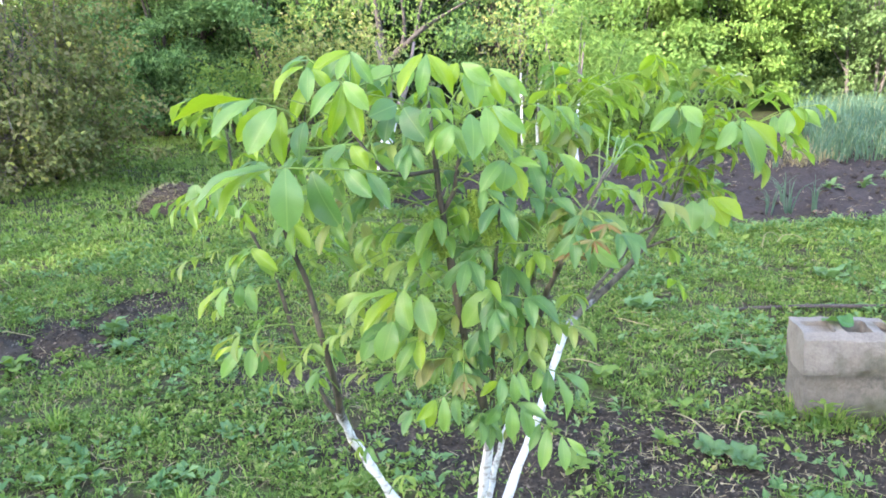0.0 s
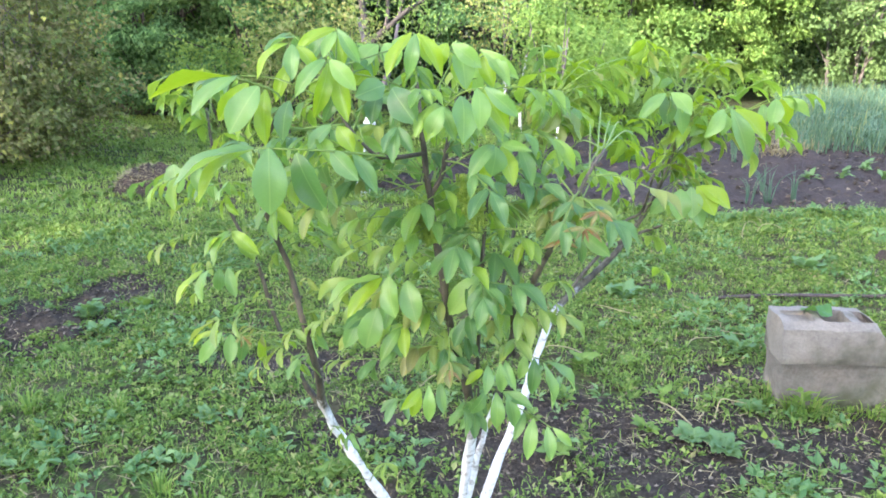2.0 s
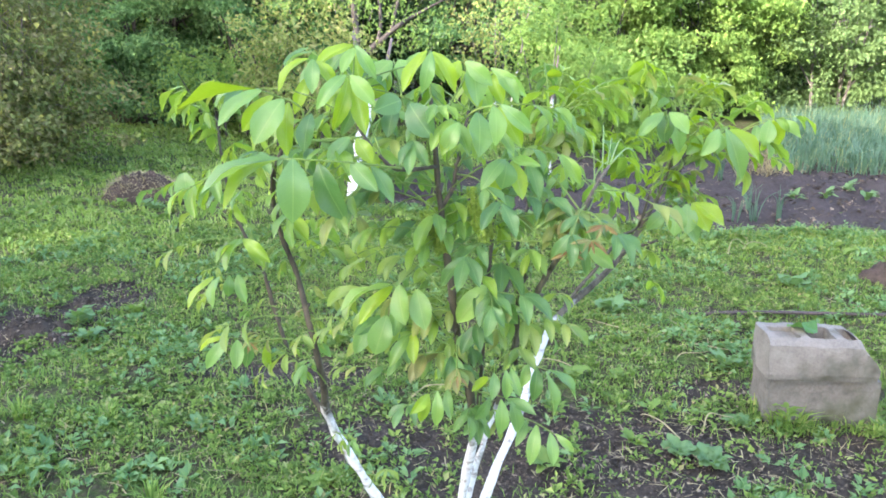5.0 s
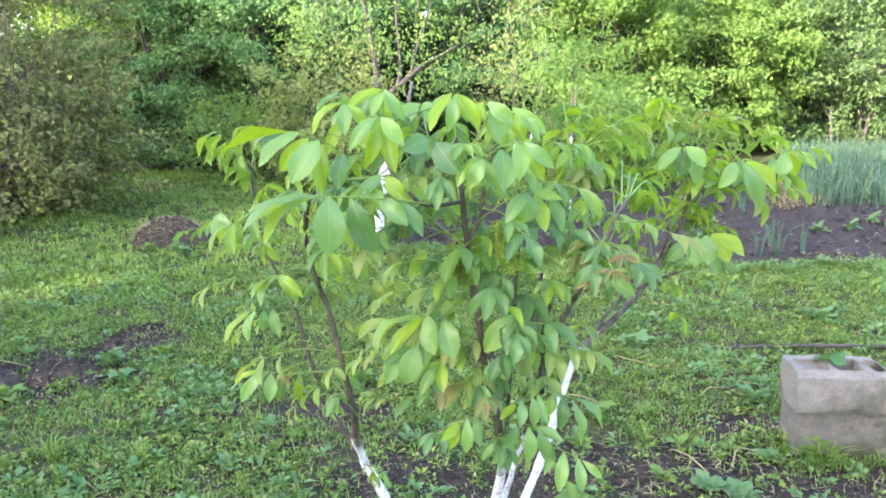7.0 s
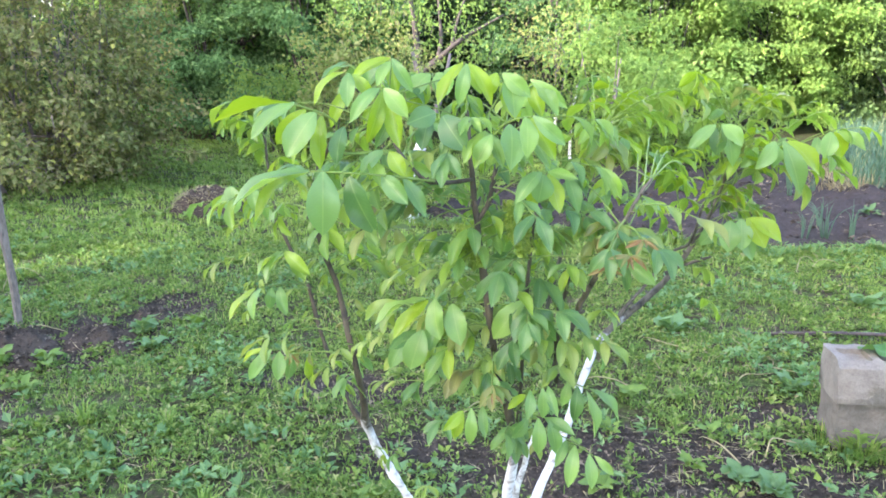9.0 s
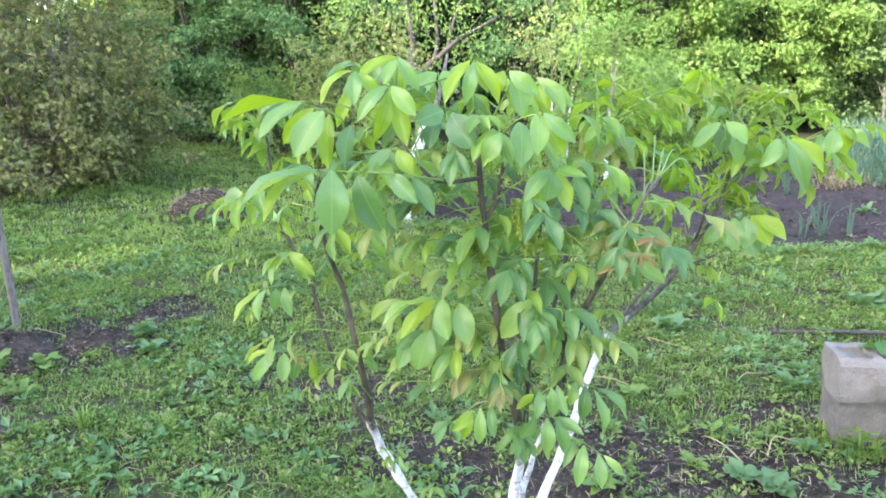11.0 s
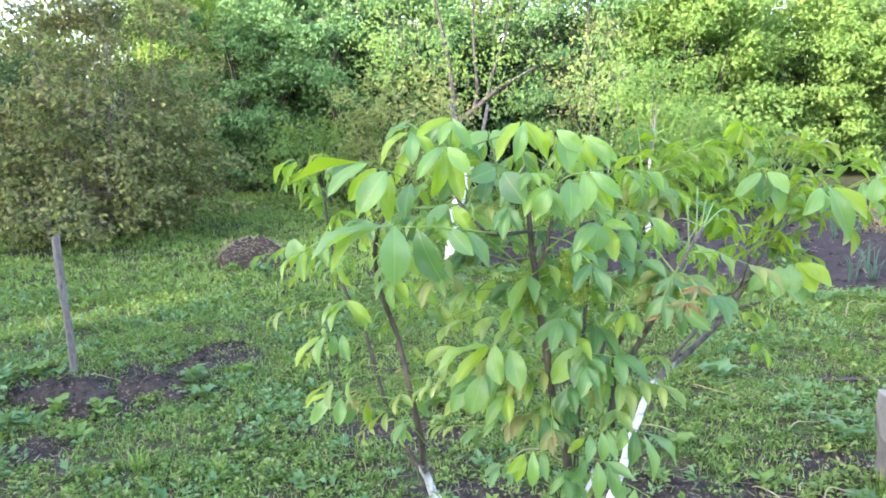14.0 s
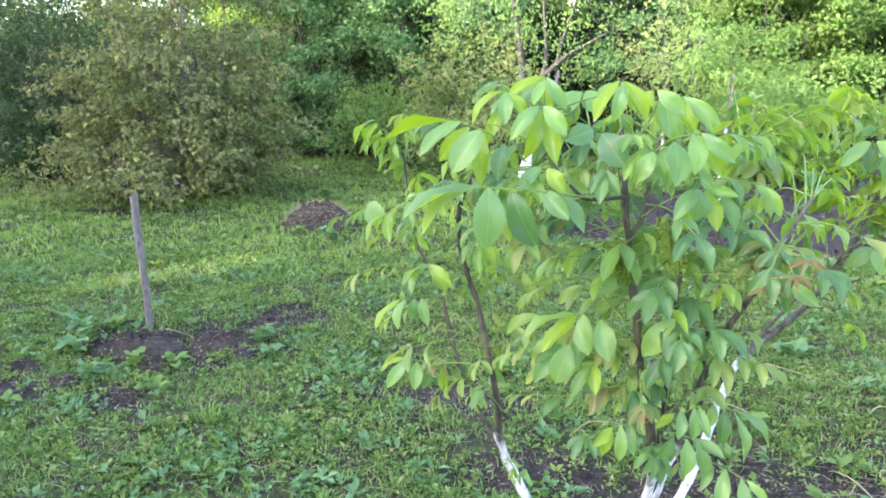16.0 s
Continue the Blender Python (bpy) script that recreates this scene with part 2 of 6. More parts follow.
def part(name, bm, mat, parent, label="", smooth=False):
    me = bpy.data.meshes.new(name)
    bm.to_mesh(me)
    bm.free()
    if smooth:
        me.polygons.foreach_set("use_smooth", [True] * len(me.polygons))
    me.materials.append(mat)
    ob = new(name, me)
    ob.parent = parent
    if label:
        ob["label"] = label
    return ob


def bend(points, steps):
    """A smooth line (Catmull-Rom) through rows of numbers."""
    p = np.asarray(points, float)
    p = np.vstack([2 * p[0] - p[1], p, 2 * p[-1] - p[-2]])
    out = []
    for i in range(1, len(p) - 2):
        for s in np.arange(steps) / steps:
            a, b, c, d = p[i - 1:i + 3]
            out.append(0.5 * (2 * b + (c - a) * s + (2 * a - 5 * b + 4 * c - d) * s ** 2 + (3 * b - a - 3 * c + d) * s ** 3))
    out.append(p[-2])
    return np.array(out)


def tube(line, radii, sides=8, knots=0.0, rng=None):
    """Vertices and faces of a closed tube along a line, its thickness from radii; knots: unevenness."""
    line, radii = np.asarray(line, float), np.broadcast_to(radii, len(line))
    way = np.gradient(line, axis=0)
    way /= np.linalg.norm(way, axis=1, keepdims=True) + 1e-9
    ref = np.array([0.31, 0.87, 0.38])
    u = np.cross(way, ref); u /= np.linalg.norm(u, axis=1, keepdims=True) + 1e-9
    v = np.cross(way, u)
    ang = np.arange(sides) * 2 * np.pi / sides
    r = radii[:, None] * np.ones(sides)
    if knots:
        r = r * (1 + knots * rng.normal(size=r.shape))
    ring = line[:, None] + r[..., None] * (np.cos(ang)[None, :, None] * u[:, None] + np.sin(ang)[None, :, None] * v[:, None])
    verts, n = ring.reshape(-1, 3), len(line)
    faces = [(i * sides + j, i * sides + (j + 1) % sides, (i + 1) * sides + (j + 1) % sides, (i + 1) * sides + j) for i in range(n - 1) for j in range(sides)]
    faces += [tuple(range(sides))[::-1], tuple((n - 1) * sides + j for j in range(sides))]
    return verts, faces


def joined(pieces):
    """Several (vertices, faces) as one."""
    verts, faces, base = [], [], 0
    for v, f in pieces:
        verts.append(v)
        faces += [tuple(i + base for i in g) for g in f]
        base += len(v)
    return np.vstack(verts), faces


def unit(a):
    return a / (np.linalg.norm(a, axis=-1, keepdims=True) + 1e-9)


def leaf_cloud(place, way, up, length, width, fold=0.25):
    """Small leaves, each a folded pointed blade of two triangles."""
    way = unit(way)
    side = unit(np.cross(way, up))
    nor = np.cross(side, way)
    length, width = length[:, None], width[:, None]
    mid = place + way * length * 0.45
    v = np.stack([place, mid + side * width / 2 + nor * width * fold, place + way * length - nor * length * 0.12, mid - side * width / 2 + nor * width * fold], 1)
    i = np.arange(len(place))[:, None] * 4
    f = np.stack([np.hstack([i, i + 1, i + 2]), np.hstack([i, i + 2, i + 3])], 1)
    return v.reshape(-1, 3), f.reshape(-1, 3)


def blades(place, way, height, width, droop):
    """Grass blades: two tapering lengths, the upper one bowed over."""
    way = unit(way)
    flat = np.stack([-way[:, 1], way[:, 0], 0 * way[:, 0]], 1)
    flat = unit(flat + 1e-4)
    h, w, d = height[:, None], width[:, None], droop[:, None]
    mid = place + way * h * 0.55
    out = unit(way * [1, 1, 0] + 1e-4)
    tip = place + way * h * 0.9 + out * h * d - [[0, 0, 1]] * h * d * 0.6
    v = np.stack([place - flat * w / 2, place + flat * w / 2, mid - flat * w * 0.38, mid + flat * w * 0.38, tip], 1)
    i = np.arange(len(place))[:, None] * 5
    f = np.stack([np.hstack([i, i + 1, i + 3]), np.hstack([i, i + 3, i + 2]), np.hstack([i + 2, i + 3, i + 4])], 1)
    return v.reshape(-1, 3), f.reshape(-1, 3)


def rolls(x, y, scale, seed=0.0):
    """A smooth uneven field from crossed waves, about -1 to 1."""
    x, y = x / scale + seed, y / scale - seed * 0.7
    return (np.sin(x * 1.7 + 1.3 * np.sin(y * 1.1 + seed)) + np.sin(y * 2.1 + 1.7 * np.sin(x * 0.9)) + 0.6 * np.sin(x * 3.7 - y * 3.1 + 2 * np.sin(y * 1.9)) + 0.5 * np.sin(x * 5.3 + y * 6.1)) / 2.4


def ground_z(x, y):
    calm = np.clip((np.abs(y - 4) - 8) / 6, 0, 1)
    return (0.018 * rolls(x, y, 0.55) + 0.008 * rolls(x, y, 0.13, 3)) * (1 - calm)

# ---- ground ----
def bare(x, y):
    """How bare the earth lies, 0 to 1: round the stake, under the young tree, before the blocks."""
    spots = ((-2.15, 3.10, 0.50, 0.28), (-1.75, 3.55, 0.22, 0.32), (-2.05, 2.50, 0.20, 0.12), (0.42, 2.12, 0.55, 0.33), (0.95, 2.03, 0.55, 0.27),
             (-0.15, 2.15, 0.35, 0.16), (0.05, 1.60, 0.42, 0.28), (1.45, 2.02, 0.45, 0.12), (-2.6, 2.5, 0.2, 0.1), (1.1, 2.55, 0.2, 0.12), (-0.6, 2.7, 0.4, 0.12), (-4.75, 6.55, 0.75, 0.14))
    best = np.zeros_like(x)
    for cx, cy, rx, ry in spots:
        d = np.hypot((x - cx) / rx, (y - cy) / ry) + 0.35 * rolls(x, y, 0.16, 5) + 0.25 * rolls(x, y, 0.06, 8)
        best = np.maximum(best, np.clip(1.6 - d * 1.1, 0, 1))
    return best


BED_NEAR = ((-0.7, 5.75), (0.4, 5.45), (1.2, 5.15), (2.0, 4.92), (3.2, 4.85), (10.0, 4.7))
BED_FAR = ((-0.7, 5.95), (0.1, 7.2), (0.9, 8.2), (1.7, 9.0), (3.2, 10.0), (10.0, 13.5))


def bed_edges(x):
    return np.interp(x, *zip(*BED_NEAR)), np.interp(x, *zip(*BED_FAR))


def in_bed(x, y):
    lo, hi = bed_edges(x)
    return (x > -0.7) & (y > lo + 0.06 * rolls(x, y, 0.2)) & (y < hi)


def stretch(lo, hi, step, reach):
    inner = np.arange(lo, hi + 1e-6, step)
    outer = np.geomspace(0.4, reach, 16)
    return np.concatenate([lo - outer[::-1], inner, hi + outer])


def build_ground():
    xs, ys = stretch(-7.0, 7.0, 0.085, 600), stretch(-1.5, 11.0, 0.085, 600)
    gx, gy = np.meshgrid(xs, ys)
    z = ground_z(gx, gy) - 0.012 * bare(gx, gy)
    n, m = gx.shape
    idx = np.arange(n * m).reshape(n, m)
    f = np.stack([idx[:-1, :-1], idx[:-1, 1:], idx[1:, 1:], idx[1:, :-1]], -1).reshape(-1, 4)
    ob = link_mesh("ground", np.stack([gx, gy, z], -1).reshape(-1, 3), f, M_GROUND, smooth=True)
    ob.data.attributes.new("bareness", 'FLOAT', 'POINT').data.foreach_set("value", bare(gx, gy).ravel())
    return tagged(ob, "bare brown earth and turf of a rough garden lawn", "ground", kind="structure")


def build_bed():
    """The dug vegetable bed: crumbly, slightly raised soil."""
    rng = np.random.default_rng(3)
    us, vs = np.linspace(-0.7, 10, 220), np.linspace(0, 1, 90)
    x = np.repeat(us[None], len(vs), 0)
    lo, hi = bed_edges(x)
    y = lo + (hi - lo) * vs[:, None]
    y += 0.05 * rolls(x, y, 0.23, 2)
    edge = np.minimum(1, np.minimum(vs, 1 - vs) * 9)[:, None] * np.minimum(1, (x + 0.7) * 4)
    z = ground_z(x, y) - 0.03 + edge * (0.065 + 0.022 * rolls(x, y, 0.14, 7) + 0.02 * rolls(x, y, 0.5, 1) + 0.012 * rng.normal(size=x.shape))
    n, m = x.shape
    idx = np.arange(n * m).reshape(n, m)
    f = np.stack([idx[:-1, :-1], idx[:-1, 1:], idx[1:, 1:], idx[1:, :-1]], -1).reshape(-1, 4)
    ob = link_mesh("garden_bed", np.stack([x, y, z], -1).reshape(-1, 3), f, M_BED, smooth=True)
    return tagged(ob, "freshly dug dark vegetable bed beside the lawn", "garden bed", kind="structure")


build_ground()
build_bed()

# plain unseen walls added to close the garden and shade the near lawn
def close_wall(name, x0, x1, y0, y1, h, hole=None):
    """A plain unseen wall; hole: (y0, y1, z0, z1) of a gap right through it, added for a sun streak on the lawn."""
    blocks = [(y0, y1, -0.2, h)]
    if hole:
        a, b, c, d = hole
        blocks = [(y0, a, -0.2, h), (b, y1, -0.2, h), (a, b, -0.2, c), (a, b, d, h)]
    bm = bmesh.new()
    for a, b, c, d in blocks:
        bmesh.ops.create_cube(bm, size=1.0, matrix=Matrix.Translation(((x0 + x1) / 2, (a + b) / 2, (c + d) / 2)) @ Matrix.Diagonal((x1 - x0, b - a, d - c, 1)))
    me = bpy.data.meshes.new(name)
    bm.to_mesh(me)
    bm.free()
    me.materials.append(M_RENDER)
    return tagged(new(name, me), "plain pale unseen wall added to close and shade the garden", "wall", kind="structure")


close_wall("wall_south", -15.5, 12.0, -14.4, -14.0, 3.2)
close_wall("shade_wall_west_1", -16.4, -16.0, -24.0, -6.6, 10.5)
close_wall("shade_wall_west_2", -16.4, -16.0, -6.6, -4.0, 9.0, (-6.34, -5.52, 5.84, 6.48))
close_wall("shade_wall_northwest", -16.35, -16.05, -4.0, 4.2, 8.2)


def sown(rng, n, x0, x1, y0, y1, keep):
    """Random places in a stretch, thinned by keep(x, y)."""
    x, y = rng.uniform(x0, x1, n), rng.uniform(y0, y1, n)
    ok = (rng.random(n) < keep(x, y)) & ~in_bed(x, y)
    return x[ok], y[ok]


def fanned(rng, x, y, count, length, tilt, width, lift=0.0):
    """Small rosettes: count leaves fanned out from each place."""
    k = len(x) * count
    X, Y = np.repeat(x, count), np.repeat(y, count)
    a = rng.uniform(0, 2 * np.pi, k)
    el = np.radians(rng.uniform(*tilt, k))
    size = np.repeat(rng.uniform(0.6, 1.35, len(x)), count) * rng.uniform(*length, k)
    way = np.stack([np.cos(a) * np.cos(el), np.sin(a) * np.cos(el), np.sin(el)], 1)
    off = rng.uniform(0, 0.022, k)
    place = np.stack([X + np.cos(a) * off, Y + np.sin(a) * off, ground_z(X, Y) + rng.uniform(0.0, 0.02 + lift, k)], 1)
    return leaf_cloud(place, way, np.array([[0, 0, 1.0]]) + 0.25 * rng.normal(size=(k, 3)), size, size * rng.uniform(*width, k))


def build_turf():
    rng = np.random.default_rng(11)
    open_near = lambda x, y: np.clip(0.62 + 0.55 * rolls(x, y, 0.3, 9) + 0.6 * rolls(x, y, 0.09, 1), 0.03, 1) * (1 - 0.82 * bare(x, y))
    patchy = lambda x, y: np.clip(0.44 + 0.7 * rolls(x, y, 0.22, 4) + 0.5 * rolls(x, y, 0.07, 2), 0.06, 1) * (1 - 0.95 * bare(x, y))
    wide = lambda x, y: (x < 0.62 * y + 0.9) & (x > -0.78 * y - 1.1)
    # low broad-leaved weeds near the young tree
    x, y = sown(rng, 40000, -4.4, 4, 1.0, 5.2, lambda x, y: open_near(x, y) * wide(x, y))
    v, f = fanned(rng, x, y, 8, (0.010, 0.027), (5, 70), (0.45, 0.8))
    tagged(link_mesh("weeds", v, f, M_WEED), "low green broad-leaved weeds carpeting the rough lawn", "weeds", kind="stuff")
    x, y = sown(rng, 10000, -4.4, 4, 1.0, 5.0, lambda x, y: np.clip(0.2 + 0.9 * rolls(x, y, 0.35, 12), 0.03, 1) * (1 - 0.8 * bare(x, y)) * wide(x, y))
    v, f = fanned(rng, x, y, 7, (0.018, 0.042), (10, 60), (0.45, 0.7), 0.01)
    tagged(link_mesh("pale_weeds", v, f, M_WEED_PALE), "pale bluish-green leafy weeds scattered in the lawn", "weeds", kind="stuff")
    # longer grass in tufts
    x, y = sown(rng, 215000, -4.4, 4, 1.0, 5.2, lambda x, y: patchy(x, y) * wide(x, y))
    k = len(x)
    a, lean = rng.uniform(0, 2 * np.pi, k), rng.uniform(0.1, 0.9, k)
    way = np.stack([np.cos(a) * lean, np.sin(a) * lean, np.ones(k)], 1)
    v, f = blades(np.stack([x, y, ground_z(x, y) - 0.005], 1), way, rng.uniform(0.02, 0.075, k), rng.uniform(0.0022, 0.005, k), rng.uniform(0.1, 0.6, k))
    tagged(link_mesh("grass", v, f, M_GRASS), "tufts of green grass in the rough lawn", "grass", kind="stuff")
    # coarser cover on the ground beside and behind the viewer
    x, y = sown(rng, 26000, -9, 9, -5, 6.0, lambda x, y: np.clip(0.7 + 0.5 * rolls(x, y, 0.4, 9), 0.1, 1) * (~wide(x, y) | (y < 1.05)) * (1 - bare(x, y)))
    v, f = fanned(rng, x, y, 5, (0.018, 0.042), (5, 60), (0.5, 0.85))
    tagged(link_mesh("outer_weeds", v, f, M_WEED), "low green weeds at the edge of the garden", "weeds", kind="stuff")
    x, y = sown(rng, 150000, -9, 9, -5, 6.0, lambda x, y: np.clip(0.6 + 0.5 * rolls(x, y, 0.4, 2), 0.12, 1) * (~wide(x, y) | (y < 1.05)))
    k = len(x)
    a, lean = rng.uniform(0, 2 * np.pi, k), rng.uniform(0.1, 0.9, k)
    v, f = blades(np.stack([x, y, ground_z(x, y) - 0.005], 1), np.stack([np.cos(a) * lean, np.sin(a) * lean, np.ones(k)], 1), rng.uniform(0.04, 0.10, k), rng.uniform(0.009, 0.017, k), rng.uniform(0.1, 0.6, k))
    tagged(link_mesh("outer_grass", v, f, M_GRASS), "rough green grass at the edge of the garden", "grass", kind="stuff")
    # the mown lawn that runs back to the bushes
    x, y = sown(rng, 250000, -10, 3.5, 4.2, 11.5, lambda x, y: np.clip(0.5 + 0.35 * rolls(x, y, 0.5, 6) + 0.6 * rolls(x, y, 0.11, 3), 0.06, 1) * (1 - bare(x, y)) * (np.abs(x) < 0.95 * y + 1.2) * np.clip((y - 4.0) / 1.2, 0.2, 1))
    k = len(x)
    a, lean = rng.uniform(0, 2 * np.pi, k), rng.uniform(0.1, 0.8, k)
    way = np.stack([np.cos(a) * lean, np.sin(a) * lean, np.ones(k)], 1)
    v, f = blades(np.stack([x, y, ground_z(x, y) - 0.005], 1), way, rng.uniform(0.03, 0.09, k), rng.uniform(0.006, 0.013, k), rng.uniform(0.15, 0.6, k))
    tagged(link_mesh("lawn_grass", v, f, M_LAWN), "short bright green grass of the lawn", "grass", kind="stuff")
    x, y = sown(rng, 16000, -9, 3.5, 4.4, 10.5, lambda x, y: np.clip(0.25 + 0.7 * rolls(x, y, 0.3, 8), 0.03, 1))
    v, f = fanned(rng, x, y, 5, (0.03, 0.06), (10, 60), (0.5, 0.8))
    tagged(link_mesh("lawn_weeds", v, f, M_WEED), "small leafy weeds among the mown grass", "weeds", kind="stuff")
    # dead stalks and straw
    x, y = sown(rng, 17000, -3.6, 3.6, 1.1, 4.6, lambda x, y: np.clip(0.3 + 0.5 * rolls(x, y, 0.35, 2) + 0.15 * bare(x, y), 0.03, 1) * wide(x, y))
    k = len(x)
    a = rng.uniform(0, 2 * np.pi, k)
    way = np.stack([np.cos(a), np.sin(a), rng.uniform(-0.05, 0.25, k)], 1)
    v, f = blades(np.stack([x, y, ground_z(x, y) + rng.uniform(0.002, 0.02, k)], 1), way, rng.uniform(0.02, 0.09, k), rng.uniform(0.002, 0.0048, k), rng.uniform(0, 0.1, k))
    tagged(link_mesh("dry_stalks", v, f, M_STRAW), "dry straw and dead stalks lying on the earth", "straw", kind="stuff")

    # leaf litter and crumbs of earth on the bare patches
    x, y = sown(rng, 110000, -3.4, 3.2, 1.2, 4.4, lambda x, y: np.clip(0.14 + 0.35 * rolls(x, y, 0.3, 14), 0.02, 0.5) + 0.85 * bare(x, y))
    k = len(x)
    a = rng.uniform(0, 2 * np.pi, k)
    way = np.stack([np.cos(a), np.sin(a), rng.uniform(-0.3, 0.5, k)], 1)
    L = rng.uniform(0.005, 0.019, k)
    v, f = leaf_cloud(np.stack([x, y, ground_z(x, y) - 0.008 * bare(x, y) + rng.uniform(0, 0.008, k)], 1), way, np.array([[0, 0, 1.0]]) + 0.5 * rng.normal(size=(k, 3)), L, L * rng.uniform(0.5, 1.0, k))
    tagged(link_mesh("leaf_litter", v, f, M_LITTER), "brown leaf litter and crumbs of earth on bare soil", "litter", kind="stuff")

    # crumbs and scraps on the dug bed
    x, y = rng.uniform(-0.6, 7.0, 15000), rng.uniform(4.7, 10.5, 15000)
    ok = in_bed(x, y) & (rng.random(15000) < np.clip(0.35 + 0.6 * rolls(x, y, 0.35, 5), 0.05, 1))
    x, y = x[ok], y[ok]
    k = len(x)
    a, L = rng.uniform(0, 2 * np.pi, k), rng.uniform(0.015, 0.06, k)
    v, f = leaf_cloud(np.stack([x, y, ground_z(x, y) + rng.uniform(0.03, 0.06, k)], 1), np.stack([np.cos(a), np.sin(a), rng.uniform(-0.2, 0.5, k)], 1), np.array([[0, 0, 1.0]]) + 0.5 * rng.normal(size=(k, 3)), L, L * rng.uniform(0.5, 1.0, k))
    tagged(link_mesh("bed_litter", v, f, M_LITTER), "clods and dry scraps on the dug bed", "litter", kind="stuff")

    x, y = rng.uniform(-0.5, 6.5, 1600), rng.uniform(4.8, 9.0, 1600)
    ok = in_bed(x, y) & (rng.random(1600) < np.clip(0.3 + 0.7 * rolls(x, y, 0.5, 3), 0.05, 1))
    x, y = x[ok], y[ok]
    k = len(x)
    a = rng.uniform(0, 2 * np.pi, k)
    v, f = blades(np.stack([x, y, ground_z(x, y) + rng.uniform(0.035, 0.06, k)], 1), np.stack([np.cos(a), np.sin(a), rng.uniform(0.0, 0.6, k)], 1), rng.uniform(0.03, 0.12, k), rng.uniform(0.004, 0.010, k), rng.uniform(0, 0.2, k))
    tagged(link_mesh("bed_straw", v, f, M_STRAW), "dry roots and straw scattered on the dug bed", "straw", kind="stuff")

    # grass and weeds straggling over the edge of the bed
    x = rng.uniform(-0.7, 5.5, 5200)
    y = bed_edges(x)[0] + 0.05 * rolls(x, 0 * x, 0.25, 4) + rng.normal(size=5200) * 0.06 * np.clip(1 + rolls(x, 0 * x, 0.18, 2), 0.2, 2)
    k = len(x)
    a, lean = rng.uniform(0, 2 * np.pi, k), rng.uniform(0.1, 1.0, k)
    v, f = blades(np.stack([x, y, ground_z(x, y)], 1), np.stack([np.cos(a) * lean, np.sin(a) * lean, np.ones(k)], 1), rng.uniform(0.04, 0.13, k), rng.uniform(0.004, 0.009, k), rng.uniform(0.1, 0.6, k))
    tagged(link_mesh("edge_grass", v, f, M_GRASS), "ragged grass straggling over the edge of the bed", "grass", kind="stuff")
    v, f = fanned(rng, x[::9], y[::9] + 0.02, 6, (0.02, 0.05), (10, 60), (0.5, 0.8), 0.03)
    tagged(link_mesh("edge_weeds", v, f, M_WEED_PALE), "pale leafy weeds along the edge of the bed", "weeds", kind="stuff")


build_turf()

